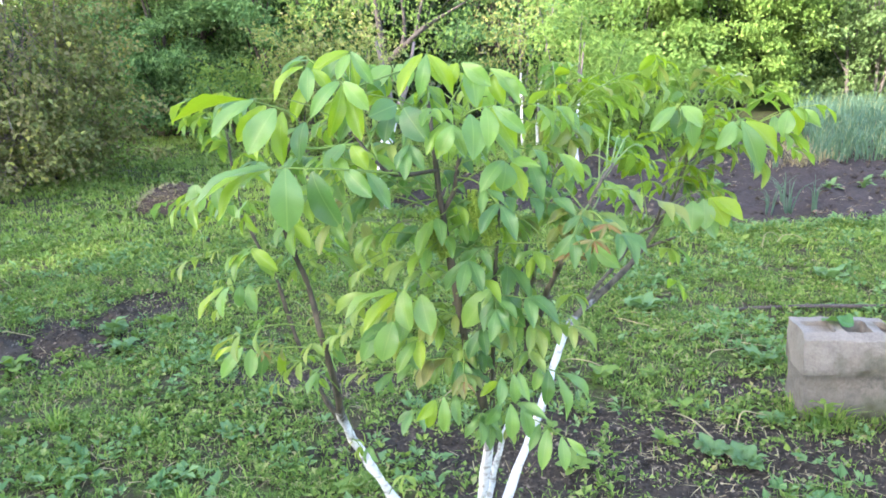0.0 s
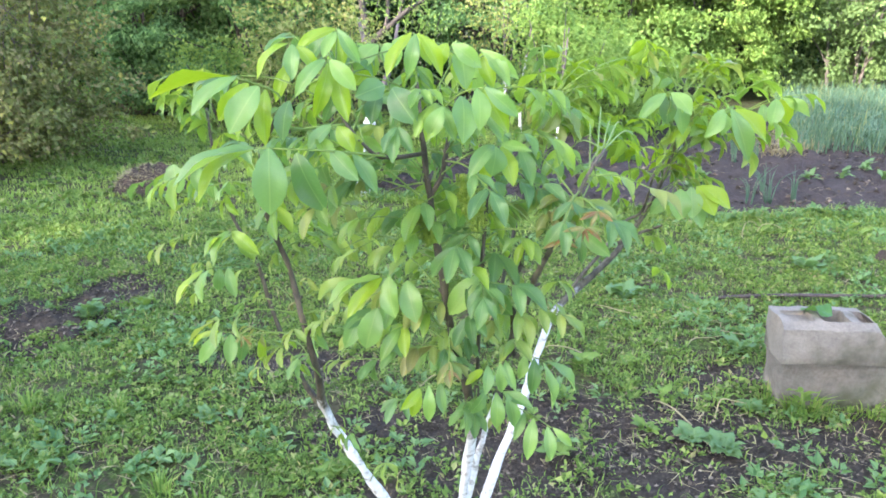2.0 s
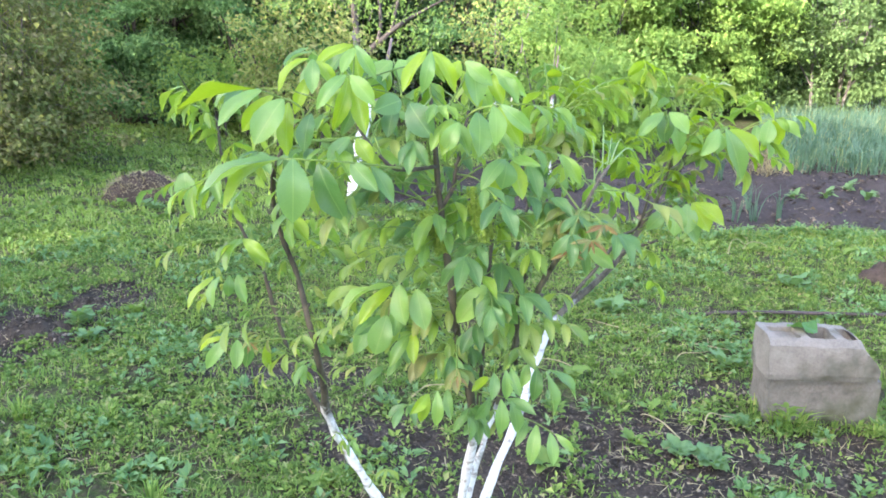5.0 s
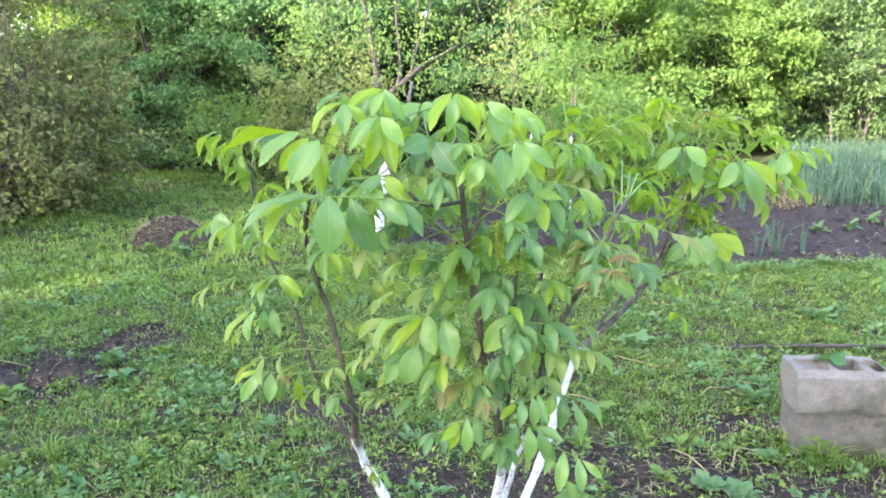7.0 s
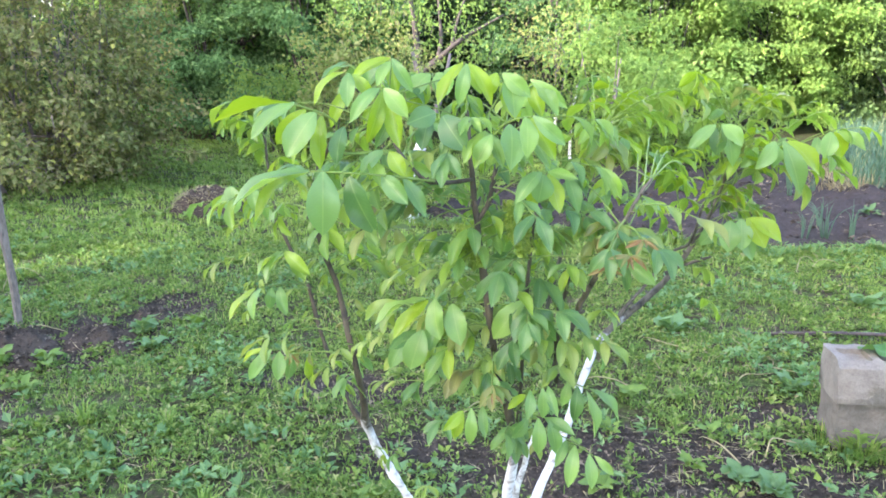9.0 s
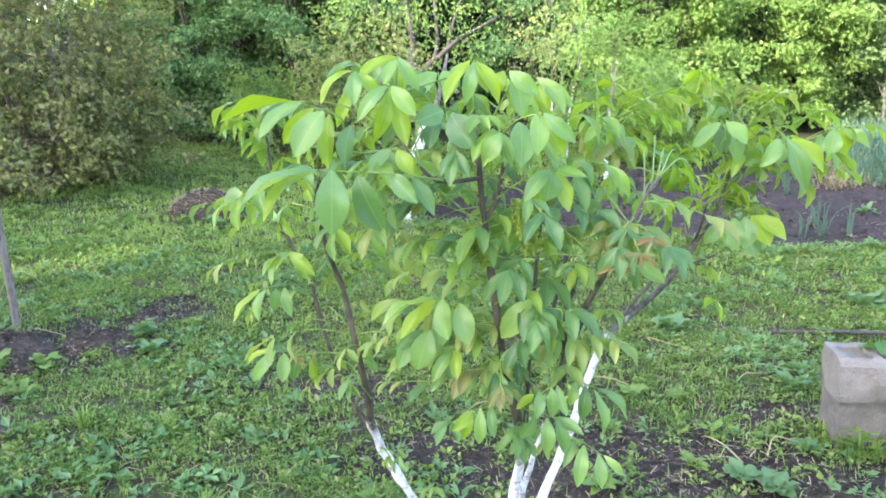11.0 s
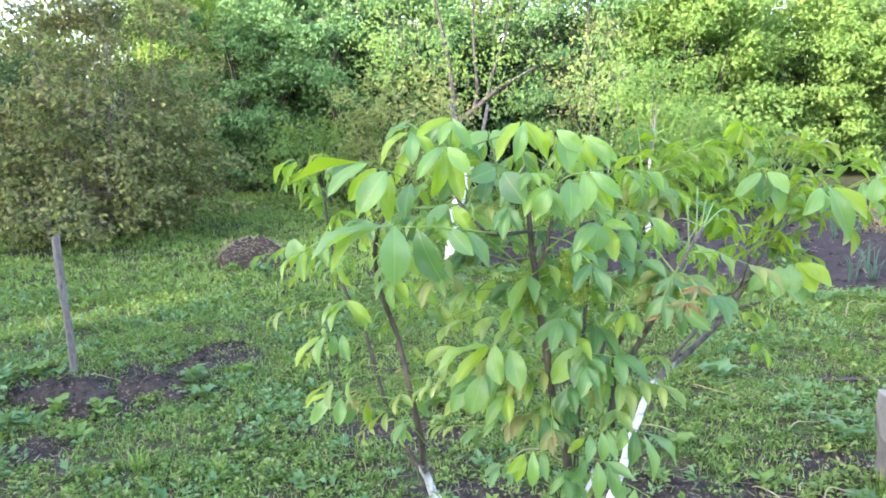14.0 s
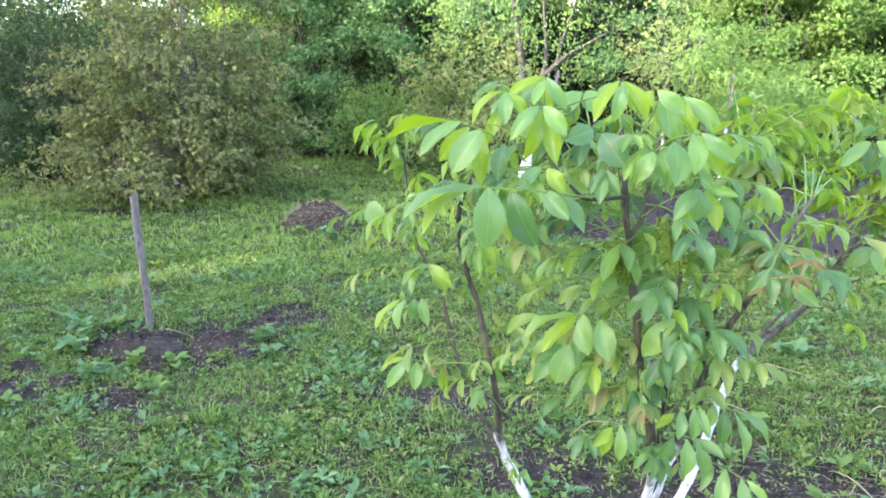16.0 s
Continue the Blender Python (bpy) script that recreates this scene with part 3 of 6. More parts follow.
# ---- the young walnut: lines of its stems (x, y, z, radius) ----
STEMS = {
    "left": [(-0.02, 1.27, 0.042, 0.021), (-0.109, 1.17, 0.384, 0.019), (-0.166, 1.12, 0.537, 0.017), (-0.229, 1.05, 0.72, 0.015), (-0.227, 0.98, 0.828, 0.011), (-0.24, 0.96, 0.926, 0.009), (-0.264, 1, 1.002, 0.009), (-0.285, 0.98, 1.088, 0.007), (-0.274, 0.9, 1.181, 0.006), (-0.227, 0.82, 1.26, 0.004)],
    "left_rear": [(-0.236, 1.055, 0.726, 0.01), (-0.271, 1.08, 0.767, 0.009), (-0.306, 1.12, 0.815, 0.007), (-0.339, 1.155, 0.898, 0.007), (-0.355, 1.16, 0.965, 0.006), (-0.399, 1.19, 1.043, 0.006), (-0.42, 1.2, 1.125, 0.005), (-0.433, 1.22, 1.225, 0.004)],
    "middle": [(-0.014, 1.26, 0.051, 0.019), (-0, 1.08, 0.452, 0.017), (0.006, 1.02, 0.593, 0.015), (0.015, 0.93, 0.759, 0.013), (-0, 0.87, 0.879, 0.011), (-0.018, 0.825, 0.966, 0.009), (-0.027, 0.81, 1.029, 0.009), (-0.037, 0.8, 1.106, 0.009), (-0.045, 0.8, 1.162, 0.007), (-0.052, 0.8, 1.23, 0.006), (-0.058, 0.81, 1.297, 0.004)],
    "middle_fork": [(-0.045, 0.8, 1.16, 0.006), (-0.03, 0.8, 1.187, 0.006), (-0.023, 0.81, 1.22, 0.005), (-0.009, 0.84, 1.279, 0.004)],
    "middle_thin": [(0.012, 1.03, 0.609, 0.010), (0.02, 0.96, 0.741, 0.011), (0.021, 0.9, 0.863, 0.006), (0.02, 0.86, 0.962, 0.005), (0.022, 0.84, 1.053, 0.005), (0.028, 0.85, 1.129, 0.004), (0.036, 0.87, 1.185, 0.003)],
    "right_front": [(-0.001, 1.25, 0.061, 0.018), (0.008, 1.09, 0.44, 0.015), (0.022, 1.05, 0.587, 0.013), (0.040, 1.0, 0.709, 0.011), (0.058, 0.96, 0.81, 0.011), (0.072, 0.93, 0.906, 0.009), (0.087, 0.89, 0.974, 0.009), (0.099, 0.85, 1.047, 0.009), (0.11, 0.8, 1.1, 0.008), (0.126, 0.78, 1.152, 0.006), (0.149, 0.79, 1.194, 0.005), (0.171, 0.82, 1.213, 0.004)],
    "front_spur": [(0.077, 0.92, 0.889, 0.007), (0.071, 0.9, 0.952, 0.008), (0.071, 0.88, 1.021, 0.007), (0.078, 0.87, 1.049, 0.005), (0.078, 0.85, 1.088, 0.003)],
    "right": [(0.005, 1.26, 0.051, 0.02), (0.051, 1.1, 0.511, 0.018), (0.115, 1.13, 0.678, 0.015), (0.142, 1.16, 0.749, 0.014), (0.178, 1.19, 0.837, 0.013), (0.228, 1.23, 0.872, 0.011), (0.289, 1.27, 0.908, 0.0105), (0.353, 1.31, 0.965, 0.009), (0.406, 1.33, 1.053, 0.008), (0.429, 1.33, 1.131, 0.006), (0.434, 1.33, 1.218, 0.004)],
    "right_second": [(0.212, 1.225, 0.865, 0.008), (0.241, 1.24, 0.899, 0.007), (0.288, 1.26, 0.948, 0.006), (0.327, 1.28, 0.993, 0.005), (0.366, 1.3, 1.009, 0.005), (0.369, 1.25, 1.093, 0.004)],
    "right_twig": [(0.321, 1.295, 0.946, 0.007), (0.349, 1.29, 0.963, 0.006), (0.39, 1.28, 0.981, 0.005), (0.398, 1.27, 0.988, 0.004)],
    "top_left_bough": [(-0.049, 0.8, 1.215, 0.005), (-0.085, 0.76, 1.217, 0.005), (-0.108, 0.73, 1.229, 0.004), (-0.142, 0.76, 1.265, 0.004), (-0.155, 0.82, 1.313, 0.003)],
    "right_outer": [(0.429, 1.33, 1.125, 0.005), (0.477, 1.33, 1.157, 0.004), (0.526, 1.32, 1.179, 0.004)],
    "far_crown": [(0.049, 0.9, 0.98, 0.005), (0.089, 1, 1.088, 0.005), (0.119, 1.05, 1.167, 0.004), (0.162, 1.15, 1.244, 0.004)],
}
# compound leaves: foot, end of the stalk, length of a leaflet, pairs of leaflets
LEAVES = {}
LEAVES["crown_front_left"] = [
    (-0.095, 0.72, 1.226, -0.206, 0.654, 1.247, 0.067, -1),
    (-0.197, 0.72, 1.258, -0.238, 0.69, 1.313, 0.061, -1),
    (-0.188, 0.75, 1.238, -0.192, 0.72, 1.284, 0.045, -1),
    (-0.105, 0.76, 1.219, -0.149, 0.72, 1.26, 0.047, -1),
    (-0.247, 0.82, 1.196, -0.265, 0.78, 1.235, 0.043, 1),
    (-0.13, 0.7, 1.235, -0.142, 0.66, 1.243, 0.054, -1),
]
LEAVES["crown_far_left"] = [
    (-0.41, 1.22, 1.153, -0.48, 1.2, 1.282, 0.076, 3),
    (-0.411, 1.22, 1.194, -0.465, 1.18, 1.254, 0.053, 2),
    (-0.424, 1.22, 1.214, -0.439, 1.25, 1.292, 0.049, 2),
    (-0.405, 1.18, 1.098, -0.465, 1.12, 1.145, 0.054, -1),
    (-0.408, 1.18, 1.078, -0.414, 1.1, 1.124, 0.048, 1),
    (-0.418, 1.2, 1.125, -0.387, 1.15, 1.193, 0.05, 2),
    (-0.3, 0.95, 1.197, -0.274, 0.9, 1.255, 0.047, 2),
    (-0.404, 1.19, 1.043, -0.46, 1.15, 1.074, 0.048, 0),
]
LEAVES["crown_top"] = [
    (-0.155, 0.82, 1.309, -0.154, 0.84, 1.358, 0.061, -1),
    (-0.137, 0.77, 1.257, -0.156, 0.75, 1.326, 0.052, -1),
    (-0.199, 0.82, 1.252, -0.209, 0.82, 1.343, 0.052, -1),
    (-0.056, 0.81, 1.283, -0.06, 0.82, 1.353, 0.064, -1),
    (-0.035, 0.83, 1.281, -0.005, 0.85, 1.342, 0.06, -1),
    (-0.018, 0.85, 1.275, 0.037, 0.92, 1.326, 0.06, -1),
    (-0.087, 0.85, 1.27, -0.111, 0.92, 1.335, 0.053, -1),
    (-0.145, 0.85, 1.279, -0.135, 0.9, 1.34, 0.047, 2),
]
LEAVES["crown_upper_middle"] = [
    (-0.031, 0.75, 1.25, 0.003, 0.66, 1.302, 0.053, -1),
    (-0.056, 0.8, 1.216, -0.078, 0.73, 1.298, 0.058, -1),
    (-0.058, 0.84, 1.238, -0.113, 0.92, 1.288, 0.053, 2),
    (-0.032, 0.8, 1.187, 0.03, 0.76, 1.23, 0.053, -1),
    (0.013, 0.85, 1.175, 0.068, 0.85, 1.214, 0.047, 3),
    (-0.054, 0.82, 1.179, -0.023, 0.84, 1.23, 0.049, 2),
    (-0.05, 0.82, 1.179, -0.088, 0.88, 1.201, 0.047, 2),
    (-0.02, 0.82, 1.218, -0.036, 0.72, 1.282, 0.052, 1),
    (0.032, 0.87, 1.17, 0.088, 0.86, 1.178, 0.038, 3),
    (-0.049, 0.8, 1.194, -0.132, 0.82, 1.193, 0.044, 2),
]
LEAVES["middle_left"] = [
    (-0.335, 1.1, 0.985, -0.335, 0.95, 1.079, 0.06, 2),
    (-0.342, 1.1, 0.979, -0.358, 0.93, 1.028, 0.046, -1),
    (-0.274, 1, 1.035, -0.237, 1.08, 1.048, 0.056, 2),
    (-0.268, 1, 1.006, -0.193, 1.08, 1.035, 0.062, 2),
    (-0.262, 1, 0.987, -0.225, 1.05, 0.958, 0.046, 2),
    (-0.314, 1.1, 0.911, -0.364, 1.1, 0.912, 0.038, 1),
    (-0.241, 0.98, 0.956, -0.293, 1.05, 1.039, 0.036, 2),
]
LEAVES["low_left"] = [
    (-0.302, 1.1, 0.824, -0.402, 1.03, 0.885, 0.052, -1),
    (-0.236, 0.96, 0.926, -0.248, 0.92, 0.936, 0.037, 1),
    (-0.222, 0.97, 0.833, -0.248, 0.94, 0.878, 0.038, 1),
    (-0.262, 1.08, 0.778, -0.3, 1.05, 0.848, 0.05, 2),
    (-0.283, 1.1, 0.802, -0.25, 1.1, 0.845, 0.043, 1),
    (-0.164, 1.1, 0.551, -0.126, 1, 0.653, 0.035, 1),
    (-0.218, 1.05, 0.695, -0.186, 1.03, 0.691, 0.032, 1),
]
LEAVES["heart_left"] = [
    (-0.045, 0.86, 0.964, -0.158, 0.9, 1.02, 0.066, 3),
    (-0.034, 0.82, 0.981, -0.107, 0.8, 1.061, 0.063, -1),
    (-0.026, 0.82, 0.962, -0.127, 0.83, 1, 0.057, -1),
    (-0.038, 0.81, 1.041, -0.099, 0.86, 1.08, 0.047, 2),
    (-0.039, 0.8, 1.121, -0.078, 0.82, 1.139, 0.045, 1),
    (-0.034, 0.8, 1.099, -0.008, 0.88, 1.128, 0.056, 1),
    (-0.019, 0.84, 0.938, -0.13, 0.88, 0.902, 0.051, 2),
    (-0.042, 0.82, 1.085, -0.177, 1, 1.023, 0.044, 2),
]
LEAVES["heart"] = [
    (0.021, 0.86, 0.962, 0.014, 0.8, 1.057, 0.063, -1),
    (-0.03, 0.8, 1.052, 0.001, 0.77, 1.079, 0.049, 0),
    (0.072, 0.88, 1, 0.039, 0.84, 1.076, 0.054, 2),
    (0.078, 0.86, 1.053, 0.071, 0.8, 1.107, 0.043, 2),
    (0.021, 0.86, 0.996, -0.006, 0.82, 1.045, 0.044, 2),
    (0.034, 0.85, 1.128, 0.046, 0.86, 1.094, 0.042, 2),
    (0.022, 0.84, 1.037, 0.044, 0.84, 1.003, 0.045, 1),
    (-0.025, 0.81, 1.017, -0.059, 0.8, 1.022, 0.043, 2),
    (0.07, 0.9, 0.944, 0.038, 0.86, 0.97, 0.038, 1),
]
LEAVES["low_middle"] = [
    (-0, 0.87, 0.879, -0.061, 0.72, 0.943, 0.044, -1),
    (-0.003, 0.87, 0.879, -0.029, 0.8, 0.957, 0.041, 3),
    (0.016, 0.88, 0.864, 0.042, 0.75, 0.966, 0.043, -1),
    (0.018, 0.88, 0.873, 0.067, 0.83, 0.957, 0.043, 2),
    (0.018, 0.9, 0.853, 0.041, 0.8, 0.892, 0.051, -1),
    (0.076, 0.92, 0.898, 0.109, 0.85, 0.912, 0.05, -1),
    (0.084, 0.95, 0.785, 0.102, 0.75, 0.871, 0.044, -1),
    (0.018, 0.92, 0.814, -0.004, 0.82, 0.857, 0.041, 2),
    (0.001, 0.87, 0.878, -0.055, 0.9, 0.911, 0.04, 2),
    (-0, 0.87, 0.869, 0.002, 0.86, 0.945, 0.035, 3),
]
LEAVES["right_near"] = [
    (0.117, 0.8, 1.109, 0.15, 0.78, 1.116, 0.046, -1),
    (0.144, 0.8, 1.16, 0.204, 0.95, 1.157, 0.047, 2),
    (0.168, 1.18, 0.866, 0.171, 1.1, 0.939, 0.05, 1),
    (0.107, 0.85, 1.063, 0.078, 0.9, 1.048, 0.036, 1),
    (0.112, 1.05, 1.167, 0.149, 1, 1.221, 0.045, 2),
    (0.118, 1.04, 1.142, 0.135, 0.9, 1.2, 0.041, 2),
    (0.111, 1.04, 1.151, 0.107, 1, 1.214, 0.045, 2),
    (0.089, 1, 1.07, 0.05, 0.9, 1.115, 0.04, 2),
    (0.094, 0.9, 0.987, 0.144, 0.95, 0.957, 0.033, 1),
]
LEAVES["right_top"] = [
    (0.39, 1.3, 1.082, 0.345, 1.28, 1.321, 0.068, 2),
    (0.394, 1.3, 1.115, 0.281, 1.22, 1.292, 0.071, 2),
    (0.433, 1.33, 1.186, 0.529, 1.38, 1.281, 0.068, 3),
    (0.477, 1.33, 1.157, 0.61, 1.38, 1.25, 0.066, 2),
    (0.526, 1.32, 1.179, 0.602, 1.28, 1.222, 0.061, -1),
    (0.436, 1.32, 1.143, 0.479, 1.22, 1.212, 0.071, -1),
    (0.429, 1.32, 1.133, 0.366, 1.2, 1.243, 0.068, -1),
    (0.416, 1.32, 1.111, 0.287, 1.15, 1.193, 0.056, 1),
    (0.518, 1.3, 1.182, 0.539, 1.25, 1.13, 0.054, 1),
    (0.435, 1.33, 1.213, 0.407, 1.36, 1.281, 0.058, 2),
]
LEAVES["right_rear"] = [
    (0.158, 1.15, 1.216, 0.178, 1.2, 1.313, 0.058, 3),
    (0.132, 1.1, 1.186, 0.124, 1.08, 1.29, 0.052, 2),
    (0.162, 1.15, 1.234, 0.245, 1.28, 1.3, 0.057, 2),
    (0.122, 1.06, 1.174, 0.126, 1, 1.263, 0.049, 3),
    (0.164, 0.82, 1.199, 0.267, 1.05, 1.171, 0.055, 3),
    (0.411, 1.33, 1.058, 0.421, 1.28, 1.126, 0.068, 2),
    (0.372, 1.3, 1.003, 0.434, 1.22, 1.076, 0.069, -1),
    (0.37, 1.25, 1.082, 0.351, 1.3, 1.094, 0.058, 2),
    (0.15, 0.8, 1.181, 0.21, 1.1, 1.202, 0.044, 2),
    (0.167, 1.15, 1.244, 0.302, 1.3, 1.236, 0.053, 2),
]
LEAVES["right_low"] = [
    (0.355, 1.29, 0.961, 0.407, 1.35, 0.942, 0.058, 1),
    (0.335, 1.3, 0.976, 0.429, 1.35, 0.867, 0.062, 1),
    (0.373, 1.28, 0.98, 0.398, 1.25, 0.971, 0.043, 0),
    (0.224, 1.23, 0.88, 0.188, 1.2, 0.811, 0.037, 0),
    (0.329, 1.28, 0.993, 0.309, 1.3, 1.062, 0.051, 2),
]
BRONZE = {}
BRONZE["bronze_shoots"] = [
    (-0.297, 1.1, 0.824, -0.343, 1.05, 0.884, 0.047, 2),
    (-0.015, 0.83, 0.942, -0.068, 0.8, 0.958, 0.051, 3),
    (0.013, 0.92, 0.824, -0.023, 0.75, 0.963, 0.042, 2),
    (0.118, 0.8, 1.109, 0.127, 0.78, 1.166, 0.039, 3),
    (0.105, 0.84, 1.074, 0.102, 0.8, 1.141, 0.037, 2),
    (0.435, 1.33, 1.186, 0.45, 1.34, 1.302, 0.06, 2),
    (0.039, 0.86, 1.086, 0.071, 0.9, 1.126, 0.041, 2),
    (-0.224, 0.96, 0.907, -0.254, 1, 0.949, 0.031, 2),
]
CATKINS = ((-0.006, 0.79, 1.191, 0.051), (0.004, 0.8, 1.178, 0.062), (0.016, 0.81, 1.169, 0.049), (-0.056, 0.8, 1.155, 0.055), (-0.047, 0.79, 1.146, 0.041), (0.079, 0.87, 0.995, 0.06), (-0.064, 0.81, 1.156, 0.035))
RUST_SHOOTS = ((0.107, 0.73, 1.125, 9), (0.148, 0.74, 1.155, 8), (0.130, 0.72, 1.141, 8), (-0.346, 1.0, 0.891, 6), (-0.024, 0.74, 0.957, 5))
# single leaves known leaflet by leaflet: the stalk, then foot, tip, breadth and tone of each leaflet
SINGLE = {}
SINGLE["great_leaf"] = ([(-0.095, 0.72, 1.226), (-0.15, 0.67, 1.241), (-0.215, 0.65, 1.248)], [
    (-0.214, 0.64, 1.249, -0.288, 0.628, 1.217, 0.022, 1),
    (-0.22, 0.66, 1.245, -0.271, 0.648, 1.198, 0.024, 2),
    (-0.2, 0.64, 1.249, -0.202, 0.628, 1.186, 0.04, 1),
    (-0.177, 0.66, 1.241, -0.15, 0.648, 1.184, 0.034, 0),
    (-0.145, 0.68, 1.239, -0.117, 0.668, 1.212, 0.026, 0),
    (-0.178, 0.69, 1.234, -0.173, 0.678, 1.186, 0.027, 0),
    (-0.125, 0.7, 1.232, -0.101, 0.688, 1.193, 0.021, 1),
])
SINGLE["shoulder_leaf"] = ([(-0.197, 0.72, 1.258), (-0.201, 0.71, 1.294), (-0.242, 0.69, 1.314)], [
    (-0.236, 0.68, 1.314, -0.277, 0.668, 1.28, 0.025, 1),
    (-0.214, 0.68, 1.305, -0.243, 0.668, 1.261, 0.032, 1),
    (-0.245, 0.7, 1.313, -0.323, 0.688, 1.294, 0.015, 2),
    (-0.231, 0.71, 1.306, -0.264, 0.698, 1.269, 0.026, 2),
    (-0.216, 0.72, 1.298, -0.217, 0.708, 1.243, 0.026, 2),
    (-0.19, 0.71, 1.287, -0.197, 0.698, 1.249, 0.029, 0),
])
SINGLE["peak_leaf_a"] = ([(-0.199, 0.82, 1.252), (-0.199, 0.8, 1.315), (-0.202, 0.8, 1.343)], [
    (-0.202, 0.79, 1.343, -0.236, 0.778, 1.306, 0.018, 2),
    (-0.197, 0.79, 1.342, -0.197, 0.778, 1.305, 0.025, 1),
    (-0.196, 0.81, 1.34, -0.171, 0.798, 1.309, 0.022, 2),
    (-0.204, 0.82, 1.321, -0.223, 0.808, 1.278, 0.025, 2),
])
SINGLE["peak_leaf_b"] = ([(-0.155, 0.82, 1.306), (-0.153, 0.83, 1.336), (-0.152, 0.84, 1.359)], [
    (-0.153, 0.83, 1.358, -0.198, 0.818, 1.334, 0.021, 2),
    (-0.15, 0.83, 1.358, -0.126, 0.818, 1.319, 0.022, 1),
    (-0.163, 0.85, 1.352, -0.189, 0.838, 1.319, 0.026, 0),
    (-0.154, 0.86, 1.355, -0.148, 0.848, 1.314, 0.023, 2),
    (-0.151, 0.82, 1.355, -0.165, 0.808, 1.327, 0.019, 1),
])
SINGLE["peak_leaf_c"] = ([(-0.137, 0.77, 1.257), (-0.143, 0.76, 1.297), (-0.153, 0.75, 1.327)], [
    (-0.154, 0.74, 1.327, -0.185, 0.728, 1.291, 0.024, 1),
    (-0.149, 0.74, 1.327, -0.123, 0.728, 1.296, 0.025, 1),
    (-0.154, 0.76, 1.323, -0.171, 0.748, 1.266, 0.026, 2),
    (-0.146, 0.76, 1.318, -0.134, 0.748, 1.262, 0.026, 2),
    (-0.145, 0.78, 1.299, -0.163, 0.768, 1.258, 0.024, 0),
])
SINGLE["peak_leaf_d"] = ([(-0.056, 0.81, 1.283), (-0.059, 0.82, 1.317), (-0.06, 0.82, 1.353)], [
    (-0.063, 0.81, 1.353, -0.091, 0.798, 1.307, 0.024, 2),
    (-0.058, 0.8, 1.352, -0.068, 0.788, 1.306, 0.023, 1),
    (-0.056, 0.82, 1.352, -0.029, 0.808, 1.304, 0.025, 2),
    (-0.058, 0.84, 1.351, -0.041, 0.828, 1.316, 0.022, 2),
    (-0.066, 0.85, 1.349, -0.087, 0.838, 1.327, 0.023, 1),
])
SINGLE["peak_leaf_e"] = ([(-0.087, 0.85, 1.27), (-0.098, 0.88, 1.307), (-0.107, 0.92, 1.338)], [
    (-0.108, 0.9, 1.337, -0.138, 0.888, 1.306, 0.033, 1),
    (-0.1, 0.91, 1.339, -0.086, 0.898, 1.311, 0.032, 1),
    (-0.112, 0.92, 1.323, -0.139, 0.908, 1.288, 0.032, 2),
])
SINGLE["peak_leaf_f"] = ([(-0.035, 0.83, 1.281), (-0.018, 0.84, 1.314), (-0.008, 0.85, 1.342)], [
    (-0.015, 0.84, 1.34, 0.019, 0.828, 1.312, 0.028, 1),
    (-0.021, 0.85, 1.34, -0.035, 0.838, 1.311, 0.027, 2),
    (-0.008, 0.85, 1.338, 0.001, 0.838, 1.287, 0.032, 1),
    (-0.017, 0.87, 1.327, 0.007, 0.858, 1.28, 0.029, 2),
])
SINGLE["peak_leaf_g"] = ([(-0.018, 0.85, 1.275), (0.009, 0.88, 1.311), (0.037, 0.92, 1.327)], [
    (0.023, 0.9, 1.33, 0.071, 0.888, 1.294, 0.025, 1),
    (0.029, 0.9, 1.326, 0.059, 0.888, 1.284, 0.025, 1),
    (0.024, 0.91, 1.325, 0.039, 0.898, 1.284, 0.029, 2),
    (0.01, 0.92, 1.316, 0.024, 0.908, 1.272, 0.027, 1),
])
SINGLE["front_leaf"] = ([(-0.037, 0.76, 1.262), (-0.012, 0.7, 1.293), (0.011, 0.66, 1.303)], [
    (0.003, 0.65, 1.303, 0.005, 0.638, 1.265, 0.027, 1),
    (0.011, 0.65, 1.304, 0.043, 0.638, 1.276, 0.02, 1),
    (0.01, 0.67, 1.3, 0.035, 0.658, 1.259, 0.022, 2),
    (-0.011, 0.68, 1.293, -0.01, 0.668, 1.25, 0.031, 1),
    (-0.029, 0.7, 1.28, -0.046, 0.688, 1.248, 0.027, 1),
    (-0.004, 0.71, 1.286, -0.002, 0.698, 1.249, 0.026, 2),
])
SINGLE["dark_leaf"] = ([(-0.056, 0.8, 1.216), (-0.066, 0.75, 1.27), (-0.081, 0.74, 1.297)], [
    (-0.083, 0.73, 1.297, -0.058, 0.718, 1.262, 0.038, 0),
    (-0.093, 0.76, 1.298, -0.123, 0.748, 1.288, 0.031, 0),
    (-0.101, 0.78, 1.288, -0.109, 0.768, 1.256, 0.029, 0),
])
SINGLE["middle_leaf"] = ([(-0.032, 0.8, 1.187), (0.003, 0.78, 1.217), (0.039, 0.77, 1.229)], [
    (0.03, 0.76, 1.23, 0.001, 0.748, 1.198, 0.029, 1),
    (0.032, 0.76, 1.228, 0.027, 0.748, 1.196, 0.031, 1),
    (0.038, 0.76, 1.231, 0.069, 0.748, 1.226, 0.016, 1),
    (0.04, 0.78, 1.225, 0.053, 0.768, 1.182, 0.026, 2),
    (0.024, 0.79, 1.219, 0.021, 0.778, 1.179, 0.025, 2),
    (0.065, 0.82, 1.217, 0.08, 0.808, 1.173, 0.025, 1),
])
